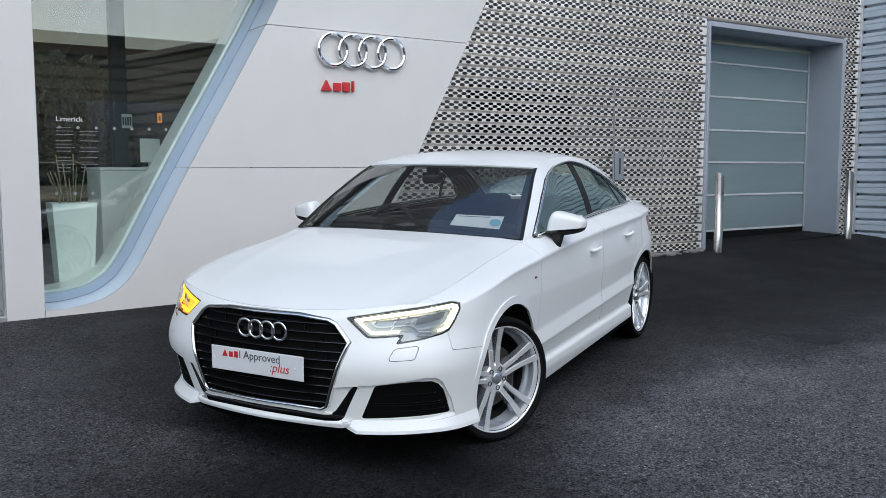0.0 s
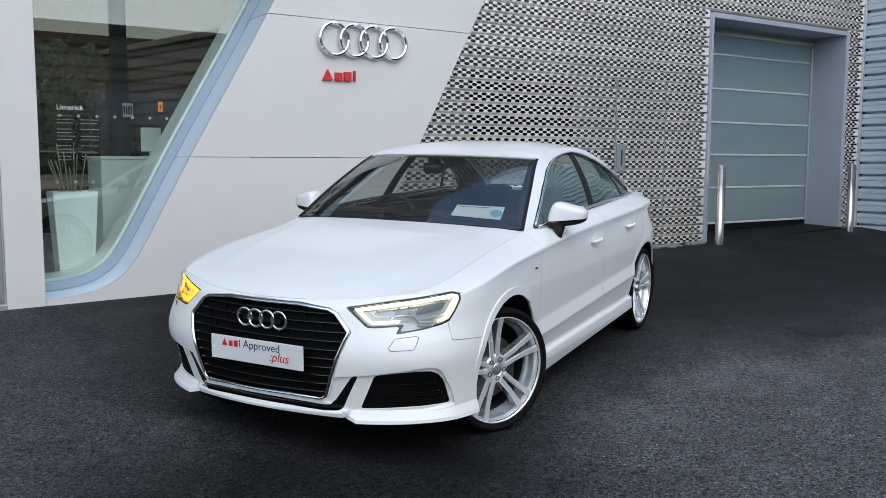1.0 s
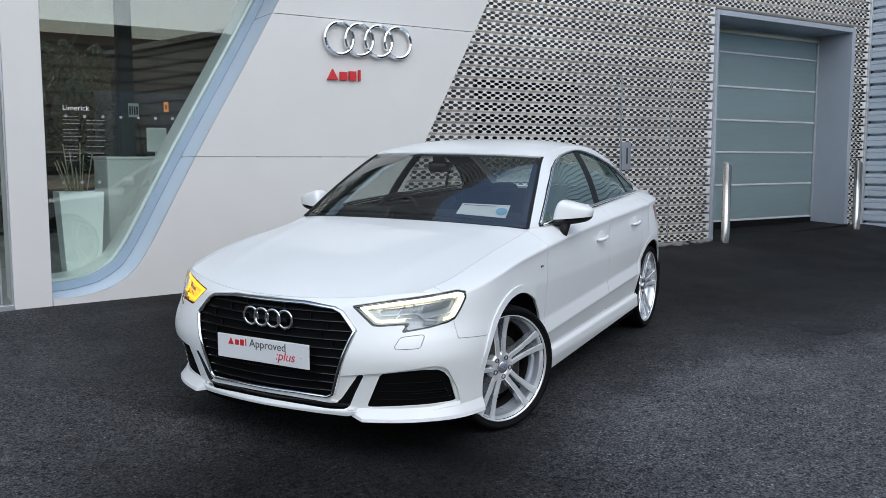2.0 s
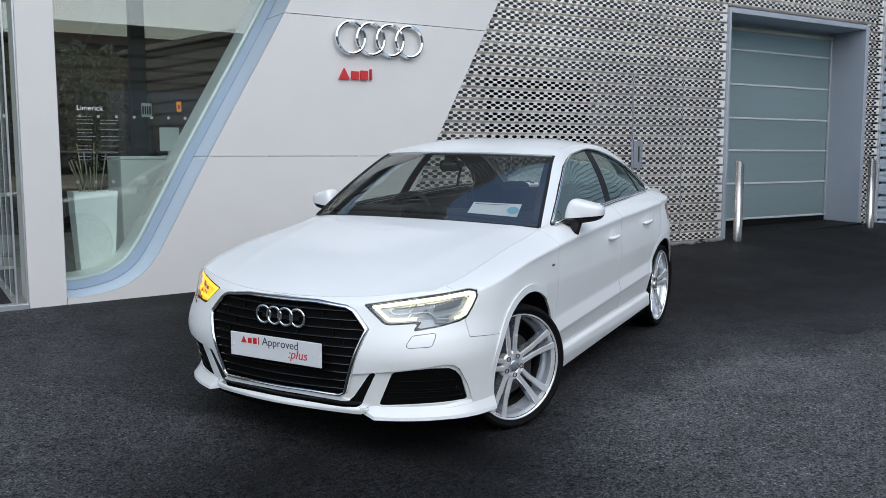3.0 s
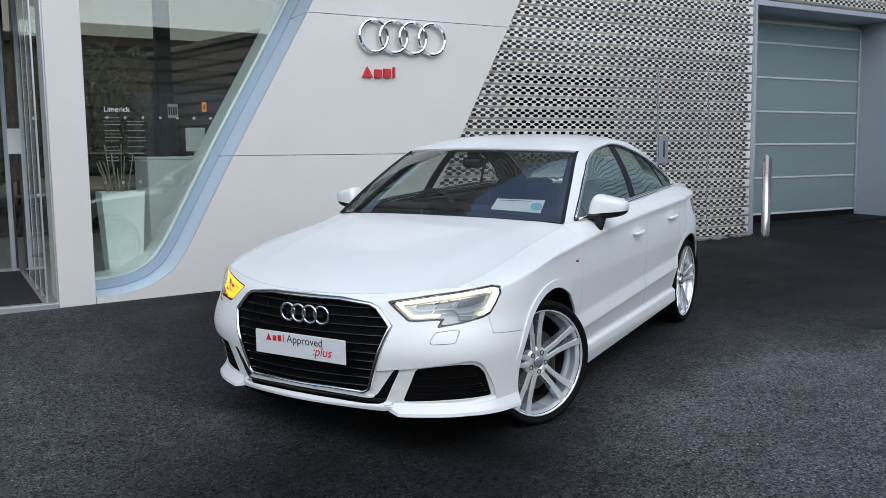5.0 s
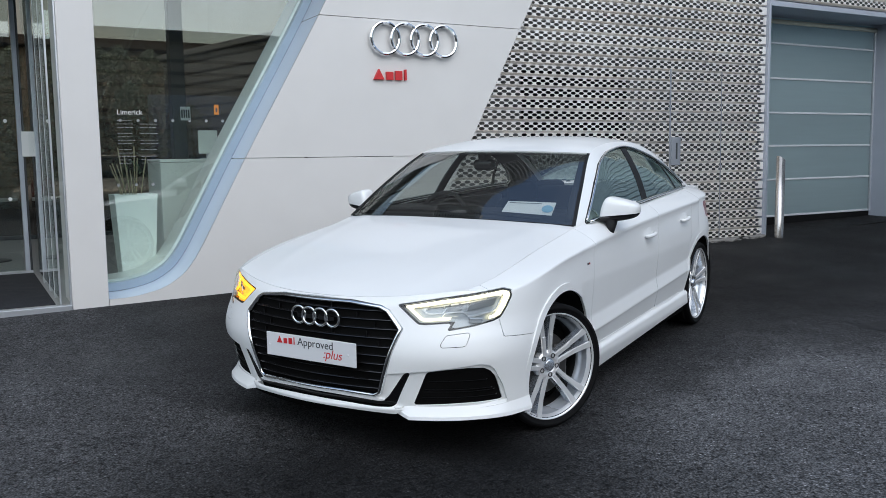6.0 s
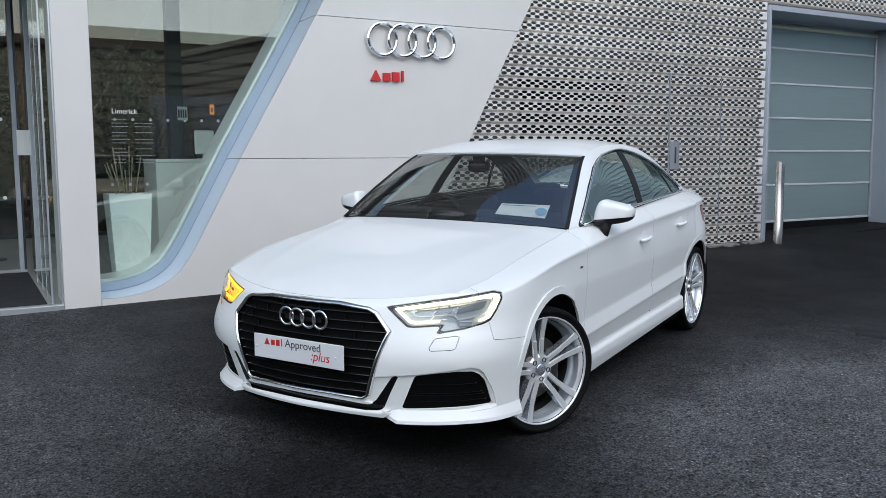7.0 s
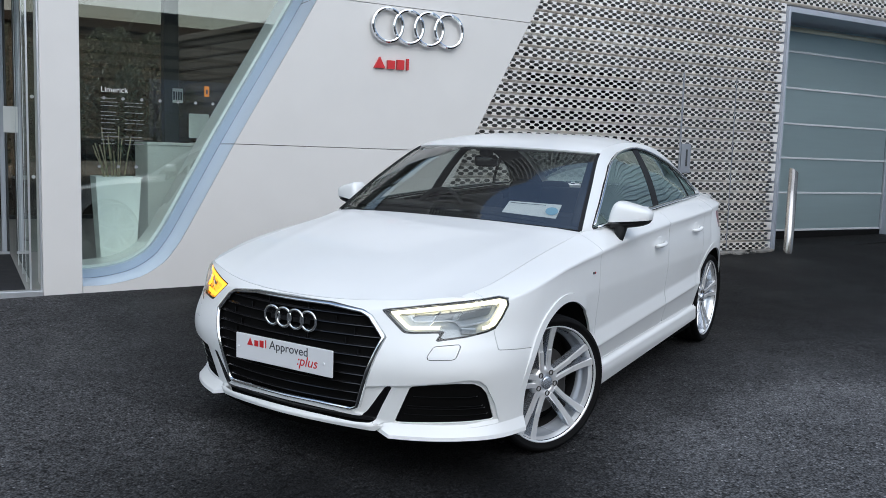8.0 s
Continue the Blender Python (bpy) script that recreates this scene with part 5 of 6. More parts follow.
# ---- cabin ----
part("headliner", pushed(crown_sheet(28.6, 75, 30, 0.985), -0.022), TRIM, car, "", True)
both("pillar_trim", tube([(0.700, 0.56, 0.965), (0.655, 0.74, 1.085), (0.612, 0.92, 1.200), (0.570, 1.08, 1.285), (0.535, 1.30, 1.335)], [0.040, 0.042, 0.042, 0.040, 0.034], 10), TRIM)
both("door_card", box(0.655, 0.735, 0.62, 2.35, 0.40, 0.985, 0.02, 2), TRIM)
part("cabin_floor", box(-0.75, 0.75, 0.5, 2.9, 0.26, 0.30), TRIM, car)
dash = bar([(x, 0.80 - 0.06 * (1 - (x / 0.74) ** 2), 0.882) for x in [-0.74 + 1.48 * k / 20 for k in range(21)]], 0.22, 0.50)
part("dashboard", dash, TRIM, car, "black dashboard", True)
part("instrument_hood", pillow(-0.40, 0.80, 0.955, 0.19, 0.12, 0.045), TRIM, car, "", True)
wheel_rim = [(-0.41 + 0.178 * math.cos(q), 0.99 + 0.178 * 0.35 * math.sin(q), 0.905 + 0.178 * 0.93 * math.sin(q)) for q in [2 * math.pi * k / 40 for k in range(40)]]
steering = part("steering_wheel", tube(wheel_rim, 0.016, 10, True), TRIM, car, "black steering wheel", True)
part("wheel_boss", pillow(-0.41, 0.98, 0.905, 0.075, 0.035, 0.06), TRIM, steering, "", True)
part("wheel_spoke", box(-0.58, -0.24, 0.98, 0.995, 0.885, 0.915, 0.004), TRIM, steering)


def seat(x):
    st = part("seat", pillow(x, 1.62, 0.50, 0.25, 0.27, 0.09, 0.5, 0.5), FABRIC, car, "dark cloth front seat", True)
    b = pillow(0, 0, 0, 0.235, 0.075, 0.33, 0.5, 0.5)
    b.transform(pose(x, 2.02, 0.66, -18))
    part("backrest", b, FABRIC, st, "", True)
    b = pillow(0, 0, 0, 0.125, 0.05, 0.088, 0.6, 0.6)
    b.transform(pose(x, 2.11, 1.02, -10))
    part("headrest", b, FABRIC, st, "", True)


seat(0.36)
seat(-0.36)
bench = part("rear_bench", pillow(0, 2.62, 0.80, 0.66, 0.09, 0.24, 0.45, 0.4), FABRIC, car, "dark cloth rear bench", True)
for x in (-0.38, 0.38):
    part("headrest", pillow(x, 2.68, 1.03, 0.12, 0.045, 0.05, 0.6, 0.6), FABRIC, bench, "", True)
part("parcel_shelf", box(-0.62, 0.62, 2.68, 3.08, 0.985, 1.0, 0.004), TRIM, car)
part("inside_mirror", pillow(-0.10, 1.02, 1.262, 0.070, 0.040, 0.036, 0.5, 0.5), BLACKGLOSS, car, "", True)
part("mirror_mount", pillow(-0.09, 1.00, 1.315, 0.035, 0.04, 0.030, 0.6, 0.6), TRIM, car, "", True)

# sales card behind the screen
card = thing("sales_card", "white printed sales card propped on the dashboard", "card")
card.matrix_world = car.matrix_world.copy()
bm = prism([(0.284, 0.597, 1.069), (0.588, 0.597, 1.068), (0.573, 0.561, 0.997), (0.258, 0.561, 1.0085)], (0, 0.003, -0.001))
part("sheet", bm, CARDWHITE, card)
bm = prism([(0.296, 0.5915, 1.0620), (0.50, 0.5915, 1.0612), (0.50, 0.590, 1.0588), (0.296, 0.590, 1.0596)], (0, 0.001, 0))
part("print_bar", bm, INK, card)
logo = lathe([(0.0, 0.0), (0.0, 0.022), (0.0015, 0.0225), (0.002, 0.0)], 24, "z")
logo.transform(pose(0.543, 0.5765, 1.032, 62) @ Matrix.Diagonal((1.6, 1, 1, 1)))
part("print_logo", logo, BLUEINK, card, "blue oval print")


# ---- signs and fixtures on the facade ----
sign = thing("ring_sign", "large chrome sign of four linked rings", "sign")
for i in range(4):
    part("ring", ring_tube(1.4515 + 0.2095 * i, 3.302, 2.467, 0.1465, 0.0185, 1.35, 8, 96), CHROME, sign)
    part("standoff", tube([(1.4515 + 0.2095 * i, 3.31, 2.60), (1.4515 + 0.2095 * i, WALL_Y + 0.001, 2.60)], 0.008, 8), ALU, sign)
word = thing("word_sign", "row of small red raised shapes on the white wall", "sign")
for name, b in plain_marks(1.334, 3.305, 2.082, 0.354, 0.108, WALL_Y - 3.305):
    part(name, b, RED, word)


def bollard(x, y, top):
    z0 = ground_z(x, y)
    b = thing("bollard", "brushed stainless steel bollard with a slanted top", "bollard", "bollards at the garage door")
    bm = lathe([(z0 - 0.05, 0.0545), (top - 0.05, 0.0545)], 32, "z")
    ends = [v for v in bm.verts if v.co.z > top - 0.1]
    for v in ends:
        v.co.z = top - 0.045 - 0.75 * v.co.x
    bm.faces.new(sorted(ends, key=lambda v: math.atan2(v.co.y, v.co.x)))
    bm.transform(Matrix.Translation((x, y, 0)))
    part("post", bm, STEEL, b, "", True)


bollard(6.738, 3.083, 1.300)
bollard(9.562, 3.07, 1.325)

PLATEGREY = material("grey_steel_plate", (0.33, 0.35, 0.385), 0.45, 0.4, var=0.08, scale=8)
plate_box = thing("door_plate", "grey flush door plate with a dark pull slot", "door plate")
part("plate", box(5.175, 5.318, 3.352, 3.374, 1.205, 1.535, 0.003), PLATEGREY, plate_box)
part("slot", box(5.240, 5.264, 3.346, 3.353, 1.28, 1.47, 0.002), DARKFRAME, plate_box)
part("post", box(5.150, 5.166, 3.357, 3.374, 0.32, 2.32, 0.002), PLATEGREY, plate_box)
part("joint_strip", box(5.990, 6.000, 3.362, 3.372, 0.30, 2.32, 0.002), PLATEGREY, plate_box)


def rubble():
    bm = bmesh.new()
    rnd = random.Random(4)
    for i in range(60):
        x = 5.7 + 1.0 * rnd.random()
        y = 3.30 - 0.16 * rnd.random() * (1 - abs(x - 6.15) / 0.7)
        s = 0.02 + 0.04 * rnd.random()
        r = bmesh.ops.create_icosphere(bm, subdivisions=1, radius=s)
        for v in r["verts"]:
            v.co = Vector((v.co.x * 1.5, v.co.y, v.co.z * 0.5)) * (0.8 + 0.4 * rnd.random()) + Vector((x, y, ground_z(x, y) + 0.005))
    return bm


tagged(link("rubble", rubble(), CONCRETE), "strip of pale broken concrete at the wall's foot", "rubble", kind="stuff")

# damp patch
bm = bmesh.new()
rim = []
for k in range(48):
    q = 2 * math.pi * k / 48
    r = 0.27 * (1 + 0.14 * math.sin(3 * q + 1) + 0.03 * math.sin(7 * q))
    x, y = 3.86 + r * 1.0 * math.cos(q) * 0.95, -0.275 + 0.55 * r * math.sin(q)
    rim.append(bm.verts.new((x, y, ground_z(x, y) + 0.003)))
bm.faces.new(rim)
DAMP = material("damp_asphalt", (0.005, 0.005, 0.006), 0.8, var=0.3, scale=30, bump=0.6, bump_scale=150)
tagged(link("damp_patch", bm, DAMP), "dark damp repair patch in the asphalt", "patch", kind="structure")

# ---- showroom behind the window ----
FLOOR_Z = 0.185
REARGLASS = glass("rear_glass", (0.52, 0.455, 0.39), 0.95, 0.05)
COLUMN = material("dark_bronze_column", (0.065, 0.058, 0.052), 0.6, var=0.15, scale=4)
tagged(link("floor", box(-9, 3.4, 3.42, 11, FLOOR_Z - 0.1, FLOOR_Z), INNERFLOOR), "grey tiled showroom floor", "floor", kind="structure")
rear = tagged(new("window_3"), "full height glazed back of the showroom", "window", kind="structure")
part("pane", box(-9, 3.34, 10.5, 10.512, FLOOR_Z, TOP), REARGLASS, rear).visible_shadow = False
part("frame", box(-9, 3.34, 10.47, 10.54, FLOOR_Z, FLOOR_Z + 0.06, 0.003), DARKFRAME, rear)
side_glazing = tagged(new("window_4"), "full height glazed side of the showroom", "window", kind="structure")
part("pane", box(-9.1, -9.088, 3.4, 10.5, FLOOR_Z, TOP), REARGLASS, side_glazing).visible_shadow = False
part("frame", box(-9.13, -9.06, 3.4, 10.5, FLOOR_Z, FLOOR_Z + 0.06, 0.003), DARKFRAME, side_glazing)
tagged(link("wall_inner", box(3.35, 3.5, 3.9, 10.5, 0, TOP), INNERWALL), "grey showroom side wall", "wall", kind="structure")
# the gaps in the slab are unseen additions that let daylight indoors
bm = box(-9.2, -1.4, 3.90, 10.7, TOP + 0.004, TOP + 0.2)
box(-1.398, 2.0, 7.4, 10.7, TOP + 0.004, TOP + 0.2, bm=bm)
box(2.002, 6.6, 3.90, 10.7, TOP + 0.004, TOP + 0.2, bm=bm)
box(6.602, 9.88, 8.2, 10.7, TOP + 0.004, TOP + 0.2, bm=bm)
box(9.882, 10.3, 3.90, 10.7, TOP + 0.004, TOP + 0.2, bm=bm)
tagged(link("ceiling", bm, INNERWALL), "flat roof slab with unseen openings added over showroom and workshop for daylight", "ceiling", kind="structure")
tagged(link("parapet", box(-9.2, 10.3, 3.30, 3.89, TOP + 0.004, TOP + 0.2, 0.01), DARKFRAME), "dark roof edge over the facade", "roof edge", kind="structure")
tagged(link("column", box(0.075, 0.235, 6.2, 6.36, FLOOR_Z, TOP, 0.004), COLUMN), "slim dark steel showroom column", "column", kind="structure")


def planter():
    p = thing("planter", "tall tapered white planter with dry grass canes", "planter")
    bm = bmesh.new()
    x, y = -0.715, 4.40
    rows = []
    for z, w in ((FLOOR_Z, 0.140), (FLOOR_Z + 0.01, 0.144), (1.028, 0.191), (1.038, 0.193), (1.038, 0.178), (0.99, 0.176)):
        rows.append([bm.verts.new((x + sx * w, y + sy * w, z)) for sx, sy in ((-1, -1), (1, -1), (1, 1), (-1, 1))])
    for a, b in zip(rows, rows[1:]):
        for k in range(4):
            bm.faces.new((a[k], a[(k + 1) % 4], b[(k + 1) % 4], b[k]))
    bm.faces.new(rows[0][::-1]), bm.faces.new(rows[-1])
    part("pot", bm, GLOSSWHITE, p)
    rnd = random.Random(7)
    cane = material("dry_cane", (0.30, 0.26, 0.17), 0.7, var=0.2, scale=30)
    leaf = material("dark_leaf", (0.05, 0.075, 0.03), 0.5, var=0.3, scale=20)
    for i in range(11):
        a, b = x + rnd.uniform(-0.09, 0.09), y + rnd.uniform(-0.1, 0.1)
        lean = (a - x) * 1.2
        part("cane", tube([(a, b, 0.98), (a + lean * 0.4, b, 1.15), (a + lean, b, 1.24 + rnd.random() * 0.25)], 0.006, 6), cane, p)
    for i in range(26):
        a, q = rnd.uniform(-0.07, 0.07), rnd.uniform(0, 2 * math.pi)
        z = 1.15 + rnd.random() * 0.28
        L = 0.14 + rnd.random() * 0.16
        bm = bmesh.new()
        d = Vector((math.cos(q), math.sin(q) * 0.6, 0))
        s = Vector((-d.y, d.x, 0)).normalized() * 0.011
        vs = []
        for t in (0, 0.35, 0.7, 1.0):
            c = Vector((x + a, y, z)) + d * L * t + Vector((0, 0, 0.16 * t - 0.26 * t * t))
            w = (1 - t) * 0.9 + 0.1
            vs.append((bm.verts.new(c - s * w), bm.verts.new(c + s * w)))
        for u, v in zip(vs, vs[1:]):
            bm.faces.new((u[0], u[1], v[1], v[0]))
        part("leaf", bm, leaf, p)


planter()
counter = thing("counter", "white lacquered reception counter", "counter")
part("front", box(-0.29, 1.30, 5.20, 5.25, FLOOR_Z, 1.33, 0.004), GLOSSWHITE, counter)
part("side", box(-0.29, -0.25, 5.251, 5.90, FLOOR_Z, 1.33, 0.004), GLOSSWHITE, counter)
part("top", box(-0.295, 1.31, 5.19, 5.92, 1.332, 1.365, 0.004), GLOSSWHITE, counter)
monitor = thing("monitor", "pale grey back of a desk monitor", "monitor")
part("screen", box(0.158, 0.37, 5.36, 5.385, 1.42, 1.675, 0.012, 2), GLOSSWHITE, monitor)
part("stand", tube([(0.264, 5.40, 1.366), (0.264, 5.392, 1.50)], 0.018, 8), ALU, monitor)
part("foot", box(0.19, 0.34, 5.34, 5.46, 1.366, 1.374, 0.003), ALU, monitor)

# print on the pane
GREYPRINT = material("grey_vinyl", (0.26, 0.27, 0.27), 0.6, var=0.5, scale=90)
lettering("Limerick", 0.062, WHITEPRINT, pose(-0.908, GLASS_Y - 0.003, 1.755, 90), None, "window_lettering")
tagged(bpy.data.objects["window_lettering"], "white vinyl town name on the window", "lettering")
bars = thing("opening_hours", "small white rows of print on the window", "lettering")
rnd = random.Random(3)
z = 1.70
for i in range(12):
    if i in (3, 7):
        z -= 0.022
    x = -0.908
    for w in ((0.12, 0.0) if i in (0, 4, 8) else (0.10 + 0.05 * rnd.random(), 0.15)):
        end = x + w
        while w and x < end - 0.01:
            u = min(end - x, 0.014 + 0.026 * rnd.random())
            part("print_line", box(x, x + u, GLASS_Y - 0.004, GLASS_Y - 0.002, z, z + 0.0055), GREYPRINT, bars)
            x += u + 0.007
        x = -0.72
    z -= 0.030
for z, xs in ((1.705, [-0.882 + 0.15 * k for k in range(7)]), (1.138, [-0.925, -0.775, -0.632])):
    for x in xs:
        if x < curve_x(z) - 0.1:
            d = thing("window_dot", "round frosted safety dot on the glass", "sticker", "safety dots on the glass", Matrix.Translation((x, GLASS_Y - 0.002, z)))
            b = lathe([(0.0, 0.0), (0.0, 0.0135), (0.0015, 0.0135), (0.0015, 0.0)], 20, "z")
            b.transform(pose(0, 0, 0, 90))
            part("dot", b, GREYPRINT, d)

ORANGE = material("orange_sticker", (0.55, 0.20, 0.03), 0.5)
sticker = thing("window_sticker", "small orange warning sticker on the glass", "sticker")
part("sheet", box(-0.056, -0.014, GLASS_Y - 0.004, GLASS_Y - 0.0025, 1.763, 1.853), ORANGE, sticker)
part("symbol", box(-0.043, -0.027, GLASS_Y - 0.0055, GLASS_Y - 0.0042, 1.785, 1.825), INK, sticker)
notice_plate = thing("column_notice", "small white notice with dark bars on the column", "notice")
part("sheet", box(0.165, 0.280, 6.190, 6.197, 1.820, 1.980, 0.001), WHITEPRINT, notice_plate)
for k in range(4):
    part("print_bar", box(0.172 + 0.026 * k, 0.190 + 0.026 * k, 6.186, 6.1895, 1.85, 1.945), INK, notice_plate)


# ---- entrance ----
def entrance():
    door = tagged(new("door_2"), "glazed entrance lobby with aluminium frames", "door", kind="structure")
    part("side_pane", box(-1.490, -1.478, 3.45, 5.86, FLOOR_Z, 3.2), WINDOWGLASS, door).visible_shadow = False
    part("side_post", box(-1.490, -1.476, 3.42, 3.449, 0.16, 3.2, 0.002), ALU, door)
    part("side_post", box(-1.418, -1.403, 3.345, 3.40, 0.16, TOP, 0.003), ALU, door)
    part("side_post", box(-1.59, -1.545, 5.84, 5.92, FLOOR_Z, 3.2, 0.003), GREYFRAME, door)
    part("side_post", box(-1.543, -1.522, 5.85, 5.91, FLOOR_Z, 3.2, 0.003), DARKFRAME, door)
    for y in (3.85, 4.32, 4.95):
        part("glass_edge", box(-1.492, -1.476, y, y + 0.008, FLOOR_Z, 3.14), RAIL_GREY, door)
    for x in (-1.98, -2.9, -3.9):
        part("stile", box(x - 0.03, x + 0.03, 5.84, 5.90, FLOOR_Z, 3.2, 0.003), ALU, door)
    for x0, x1 in ((-1.95, -1.601), (-1.475, -1.0), (-2.87, -2.01), (-3.87, -2.93)):
        part("pane", box(x0, x1, 5.865, 5.877, FLOOR_Z + 0.02, 3.2), WINDOWGLASS, door).visible_shadow = False
    part("sill", box(-4.5, -1.52, 5.83, 5.91, FLOOR_Z, FLOOR_Z + 0.03, 0.003), ALU, door)
    part("upper_pane", box(-6.0, -1.44, 3.55, 3.562, 3.2, TOP), WINDOWGLASS, door)
    part("transom", box(-6.0, -1.44, 3.52, 5.92, 3.14, 3.20, 0.004), ALU, door)
    part("threshold", box(-6.0, -1.405, 3.325, 3.40, 0.10, 0.186, 0.004), ALU, door)
    tagged(link("entrance_mat", box(-6.0, -1.52, 3.44, 5.82, FLOOR_Z, FLOOR_Z + 0.006, 0.002), MAT), "dark ribbed entrance mat", "mat")
    for x in (-1.895, -1.693, -1.290):
        for z in (1.784, 0.975):
            d = thing("window_dot", "round white safety dot on the inner glass", "sticker", "safety dots on the glass", Matrix.Translation((x, 5.862, z)))
            b = lathe([(0.0, 0.0), (0.0, 0.019), (0.0015, 0.019), (0.0015, 0.0)], 20, "z")
            b.transform(pose(0, 0, 0, 90))
            part("dot", b, WHITEPRINT, d)
    notice = thing("notice", "white paper notice beside the inner entrance door", "notice")
    part("sheet", box(-1.555, -1.425, 5.826, 5.829, 1.415, 1.675), WHITEPRINT, notice)

    call = thing("alarm_box", "small dark red box with a pale panel", "alarm box")
    part("case", box(-1.470, -1.352, 5.80, 5.862, 2.375, 2.515, 0.006), material("maroon_plastic", (0.13, 0.03, 0.035), 0.5), call)
    part("panel", box(-1.427, -1.395, 5.795, 5.799, 2.40, 2.49, 0.001), WHITEPRINT, call)
    table_top = thing("cafe_table", "round dark cafe table on a pedestal", "table")
    x, y = -1.90, 7.35
    part("tabletop", lathe([(0.90, 0.0), (0.90, 0.35), (0.915, 0.355), (0.93, 0.35), (0.93, 0.0)], 36, "z"), INNERWALL, table_top).location = (x, y, 0)
    part("pedestal", lathe([(FLOOR_Z + 0.012, 0.05), (FLOOR_Z + 0.05, 0.035), (0.90, 0.035)], 16, "z"), DARKFRAME, table_top, "", True).location = (x, y, 0)
    part("foot", lathe([(FLOOR_Z, 0.0), (FLOOR_Z, 0.25), (FLOOR_Z + 0.012, 0.24), (FLOOR_Z + 0.02, 0.0)], 36, "z"), DARKFRAME, table_top).location = (x, y, 0)


entrance()


# ---- across the yard ----
def warehouse():
    w = thing("warehouse", "long brown ribbed metal warehouse across the yard", "building")
    brown = material("brown_cladding", (0.27, 0.23, 0.19), 0.6, 0.1, var=0.15, scale=2)
    roofm = material("dark_roof", (0.03, 0.03, 0.035), 0.7, var=0.1, scale=2)
    part("wall", box(-30, 26, -30, -21, -0.3, 5.75), brown, w)
    for i in range(11):
        part("rib", box(-30, 26, -21.0, -20.95, 0.4 + 0.46 * i, 0.52 + 0.46 * i), roofm, w)
    part("roof", box(-30.6, 26.6, -30.4, -20.5, 5.75, 6.1, 0.05), roofm, w)
    part("shutter", box(4, 8, -20.94, -20.9, 0.0, 3.8), GREYFRAME, w)


def shrub(x, y, h, seed):
    t = thing("shrub", "tall grey-green roadside shrub", "shrub", "shrubs across the yard")
    rnd = random.Random(seed)
    bark, leafm = SHRUB
    z0 = ground_z(x, y)
    part("trunk", tube([(x, y, z0 - 0.1), (x + 0.1, y, z0 + h * 0.5), (x, y + 0.1, z0 + h * 0.85)], [0.09, 0.06, 0.02], 8), bark, t)
    for i in range(5):
        q = rnd.uniform(0, 6.28)
        zb = z0 + h * rnd.uniform(0.2, 0.6)
        part("limb", tube([(x + 0.05, y, zb), (x + h * 0.2 * math.cos(q), y + h * 0.2 * math.sin(q), zb + h * 0.22)], [0.035, 0.012], 6), bark, t)
    verts, faces = [], []
    for i in range(2600):
        q, r = rnd.uniform(0, 6.28), rnd.random() ** 0.6
        zz = rnd.random()
        w = h * 0.36 * math.sin(math.pi * min(1, 0.12 + 0.88 * zz)) ** 0.7 * (0.8 + 0.4 * noise.noise((q, zz * 3, seed)))
        c = Vector((x + r * w * math.cos(q), y + r * w * math.sin(q), z0 + 0.15 + h * zz))
        a, b = Vector((rnd.gauss(0, 1), rnd.gauss(0, 1), rnd.gauss(0, 1))).normalized() * 0.065, Vector((rnd.gauss(0, 1), rnd.gauss(0, 1), rnd.gauss(0, 1))).normalized() * 0.032
        o = len(verts)
        verts += [c - a, c + b, c + a, c - b]
        faces.append((o, o + 1, o + 2, o + 3))
    shape("crown", mesh_from(verts, faces), leafm, t)


warehouse()
SHRUB = (material("bark", (0.12, 0.09, 0.07), 0.9, var=0.3, scale=20), material("shrub_leaf", (0.28, 0.35, 0.31), 0.6, var=0.4, scale=6))
for k, (x, y, h) in enumerate(((1.0, -15.5, 3.4), (2.6, -16.2, 3.9), (4.2, -15.4, 3.2), (-1.2, -16.0, 3.6), (-4.0, -15.6, 3.3))):
    shrub(x, y, h, 20 + k)


# ---- behind the showroom ----
def ribbed_hall():
    """A dark ribbed wall that runs away from the yard."""
    hall = thing("storage_hall", "dark grey ribbed metal storage hall", "building")
    grey = material("dark_ribbed_metal", (0.40, 0.415, 0.44), 0.55, 0.2, var=0.15, scale=2)
    # darker copy of the wall's metal, which paints the shade along the ribs
    line = material("rib_shadow_metal", (0.17, 0.17, 0.175), 0.7)
    d = Vector((-0.238, 0.971, 0)).normalized()
    n = Vector((d.y, -d.x, 0))
    m = Matrix.Translation((6.45, 12.0, 0)) @ Matrix((( n.x, d.x, 0), (n.y, d.y, 0), (0, 0, 1))).to_4x4()

    def put(name, bm, mat):
        bm.transform(m)
        part(name, bm, mat, hall)
    put("wall", box(0, 5, 0, 12, 0.0, 4.45), grey)
    for i in range(13):
        put("rib", box(-0.03, -0.001, 0, 12, 0.30 + 0.33 * i, 0.36 + 0.33 * i, 0.004), line)
    put("roof", box(-0.15, 5.2, -0.2, 12.2, 4.455, 4.62, 0.02), grey)


def far_block():
    block = thing("far_building", "brown flat-roofed building with a dark roof edge", "building")
    part("wall", box(-26, 20, 34, 44, -0.2, 6.0), material("brown_plaster", (0.24, 0.225, 0.20), 0.8, var=0.2, scale=1.0), block)
    part("roof", box(-26.4, 20.4, 33.4, 44.4, 6.0, 6.38, 0.03), material("dark_roof_edge", (0.06, 0.055, 0.055), 0.7), block)
    pale = material("pale_window_band", (0.20, 0.21, 0.22), 0.3)
    for i in range(9):
        part("window", box(-22 + 4.4 * i, -19.6 + 4.4 * i, 33.96, 33.999, 1.2, 2.6, 0.01), pale, block)


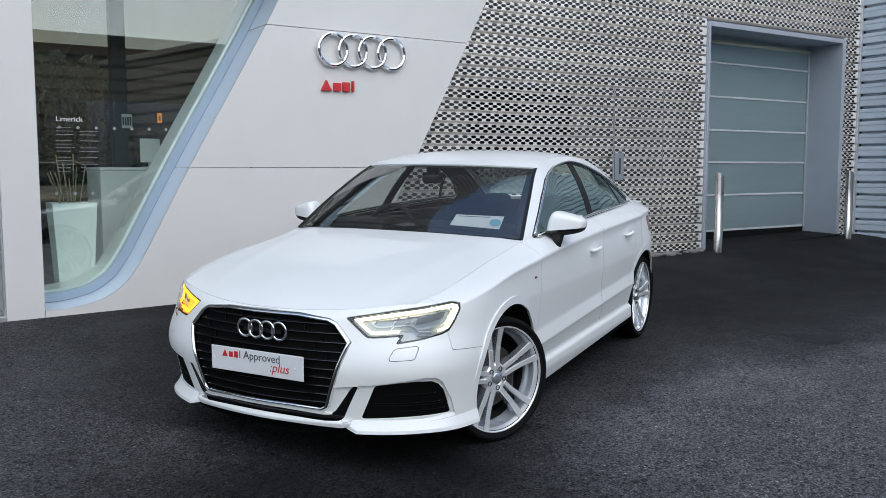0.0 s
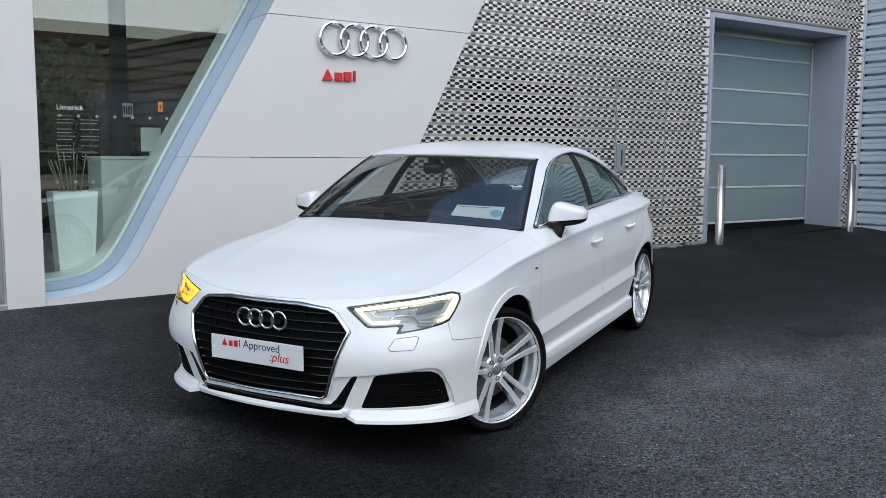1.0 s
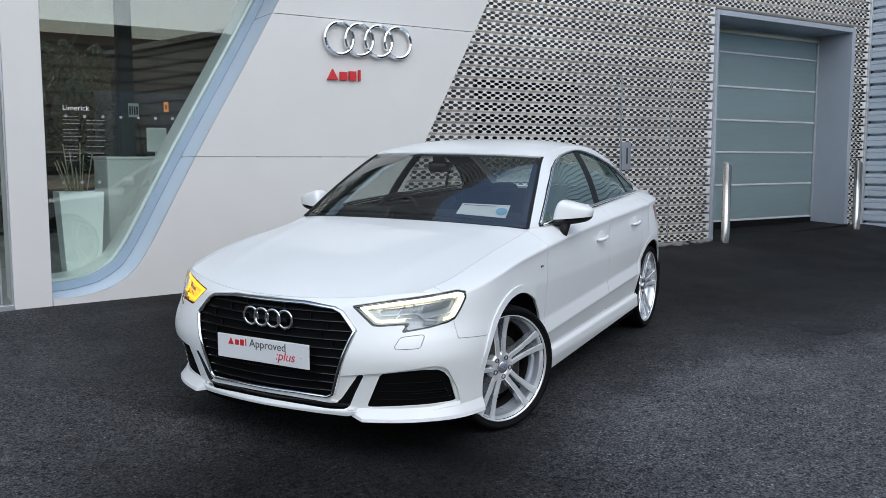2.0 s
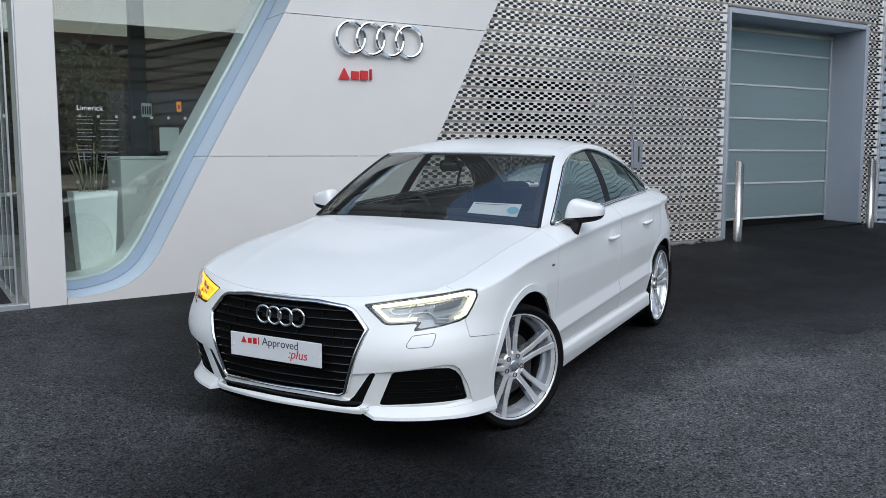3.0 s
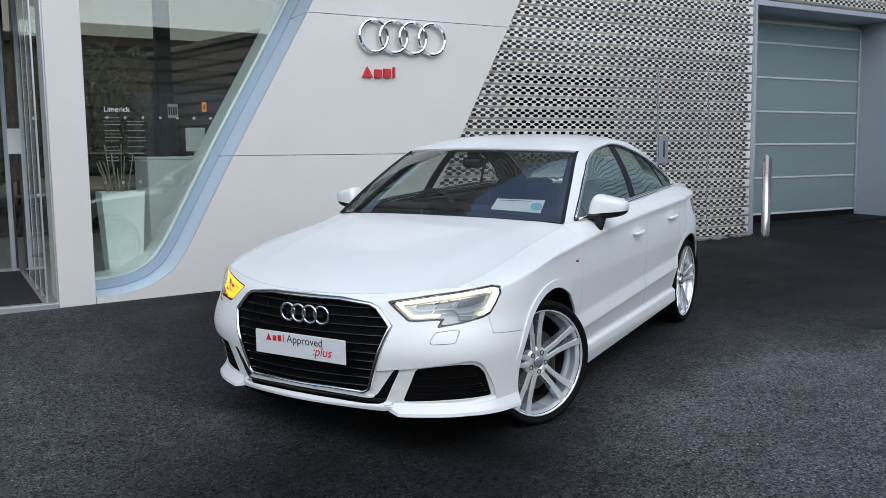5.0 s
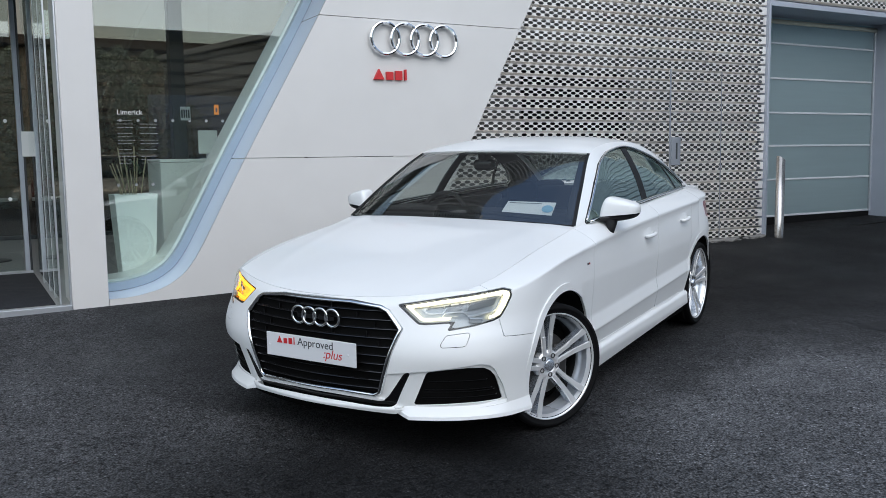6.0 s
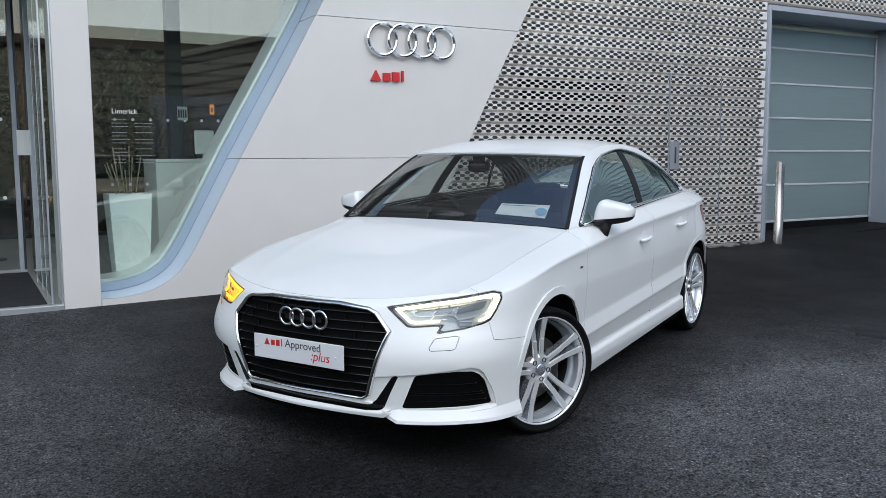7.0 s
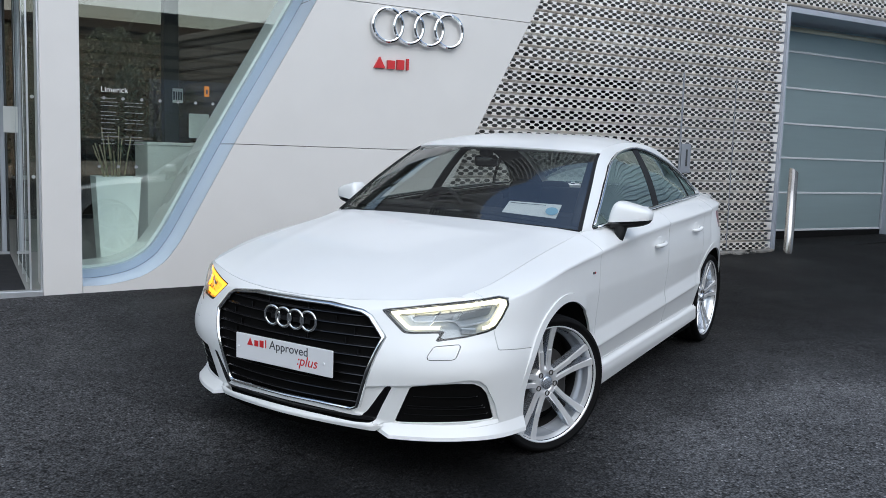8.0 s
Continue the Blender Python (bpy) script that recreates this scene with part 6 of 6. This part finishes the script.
def far_car(x, y, paint, label):
    c = thing("parked_car", label, "car", "cars parked behind the showroom")
    z0 = 0.05
    low = [(-2.1, 0.35), (-2.15, 0.62), (-1.95, 0.80), (-1.0, 0.93), (1.3, 0.98), (2.0, 0.92), (2.12, 0.6), (2.1, 0.35)]
    top = [(-1.15, 0.93), (-0.45, 1.38), (0.2, 1.46), (0.95, 1.40), (1.65, 0.97)]
    for name, pts, half, mat in (("body", low, 0.88, paint), ("cabin", top, 0.70, CABINGLASS)):
        bm = prism([(x + a, y - half, z0 + b) for a, b in pts], (0, 2 * half, 0))
        bmesh.ops.bevel(bm, geom=bm.edges[:], offset=0.05, segments=2, affect="EDGES")
        part(name, bm, mat, c, "", True)
    part("roof", box(x - 0.45, x + 0.95, y - 0.66, y + 0.66, z0 + 1.40, z0 + 1.475, 0.03, 2), paint, c)
    for a in (-1.3, 1.32):
        for s in (-0.86, 0.66):
            b = lathe([(0.0, 0.0), (0.0, 0.18), (0.0, 0.31), (0.2, 0.31), (0.2, 0.0)], 24, "z")
            b.transform(pose(x + a, y + s + 0.2, z0 + 0.31, 90))
            part("wheel", b, RUBBER, c)


ribbed_hall()
far_block()
CABINGLASS = material("dark_car_glass", (0.01, 0.012, 0.014), 0.1)
for k, (x, y, h) in enumerate(((3.0, 22.6, 4.3), (1.7, 23.4, 4.4), (0.3, 22.8, 4.2), (-1.4, 23.2, 4.5), (-3.3, 22.7, 4.1), (-5.4, 23.2, 4.4), (-7.6, 23.0, 4.2), (2.4, 24.4, 4.6), (-0.6, 24.6, 4.5))):
    shrub(x, y, h, 40 + k)
far_car(0.9, 17.0, material("silver_paint", (0.42, 0.43, 0.44), 0.35, 0.5, 0.5), "silver car parked behind the showroom")
far_car(3.4, 19.6, material("black_paint", (0.02, 0.02, 0.022), 0.25, 0.0, 0.6), "black car parked behind the showroom")
far_car(-4.2, 17.4, material("red_brown_paint", (0.16, 0.03, 0.02), 0.3, 0.0, 0.6), "dark red car parked behind the showroom")

# ---- upper storey ----
tagged(link("fascia", box(-9.2, 3.45, 3.24, 3.325, 3.36, TOP, 0.004), FASCIA), "dark matt fascia above the white panels", "fascia", kind="structure")
upper = tagged(new("wall_upper"), "pale metal lattice in front of a dark upper storey", "wall", kind="structure")
LATTICE = material("pale_lattice_metal", (0.22, 0.225, 0.23), 0.5, 0.1, var=0.1, scale=4)
fin, mullion = box(-9.2, 10.3, -0.02, 0.02, -0.022, 0.022), box(-0.017, 0.017, -0.02, 0.02, TOP + 0.21, 9.75)
fin_mesh, mullion_mesh = bpy.data.meshes.new("fin"), bpy.data.meshes.new("mullion")
fin.to_mesh(fin_mesh), mullion.to_mesh(mullion_mesh)
for k in range(24):
    shape("fin", fin_mesh, LATTICE, upper).location = (0, CLAD_Y - 0.03, TOP + 0.25 + 0.16 * k)
for k in range(121):
    shape("mullion", mullion_mesh, LATTICE, upper).location = (-9.1 + 0.16 * k, CLAD_Y - 0.07, 0)
tagged(link("upper_wall", box(-9.2, 10.3, 3.62, 3.9, TOP + 0.26, 9.7), INNERDARK), "dark wall behind the upper lattice", "wall", kind="structure")
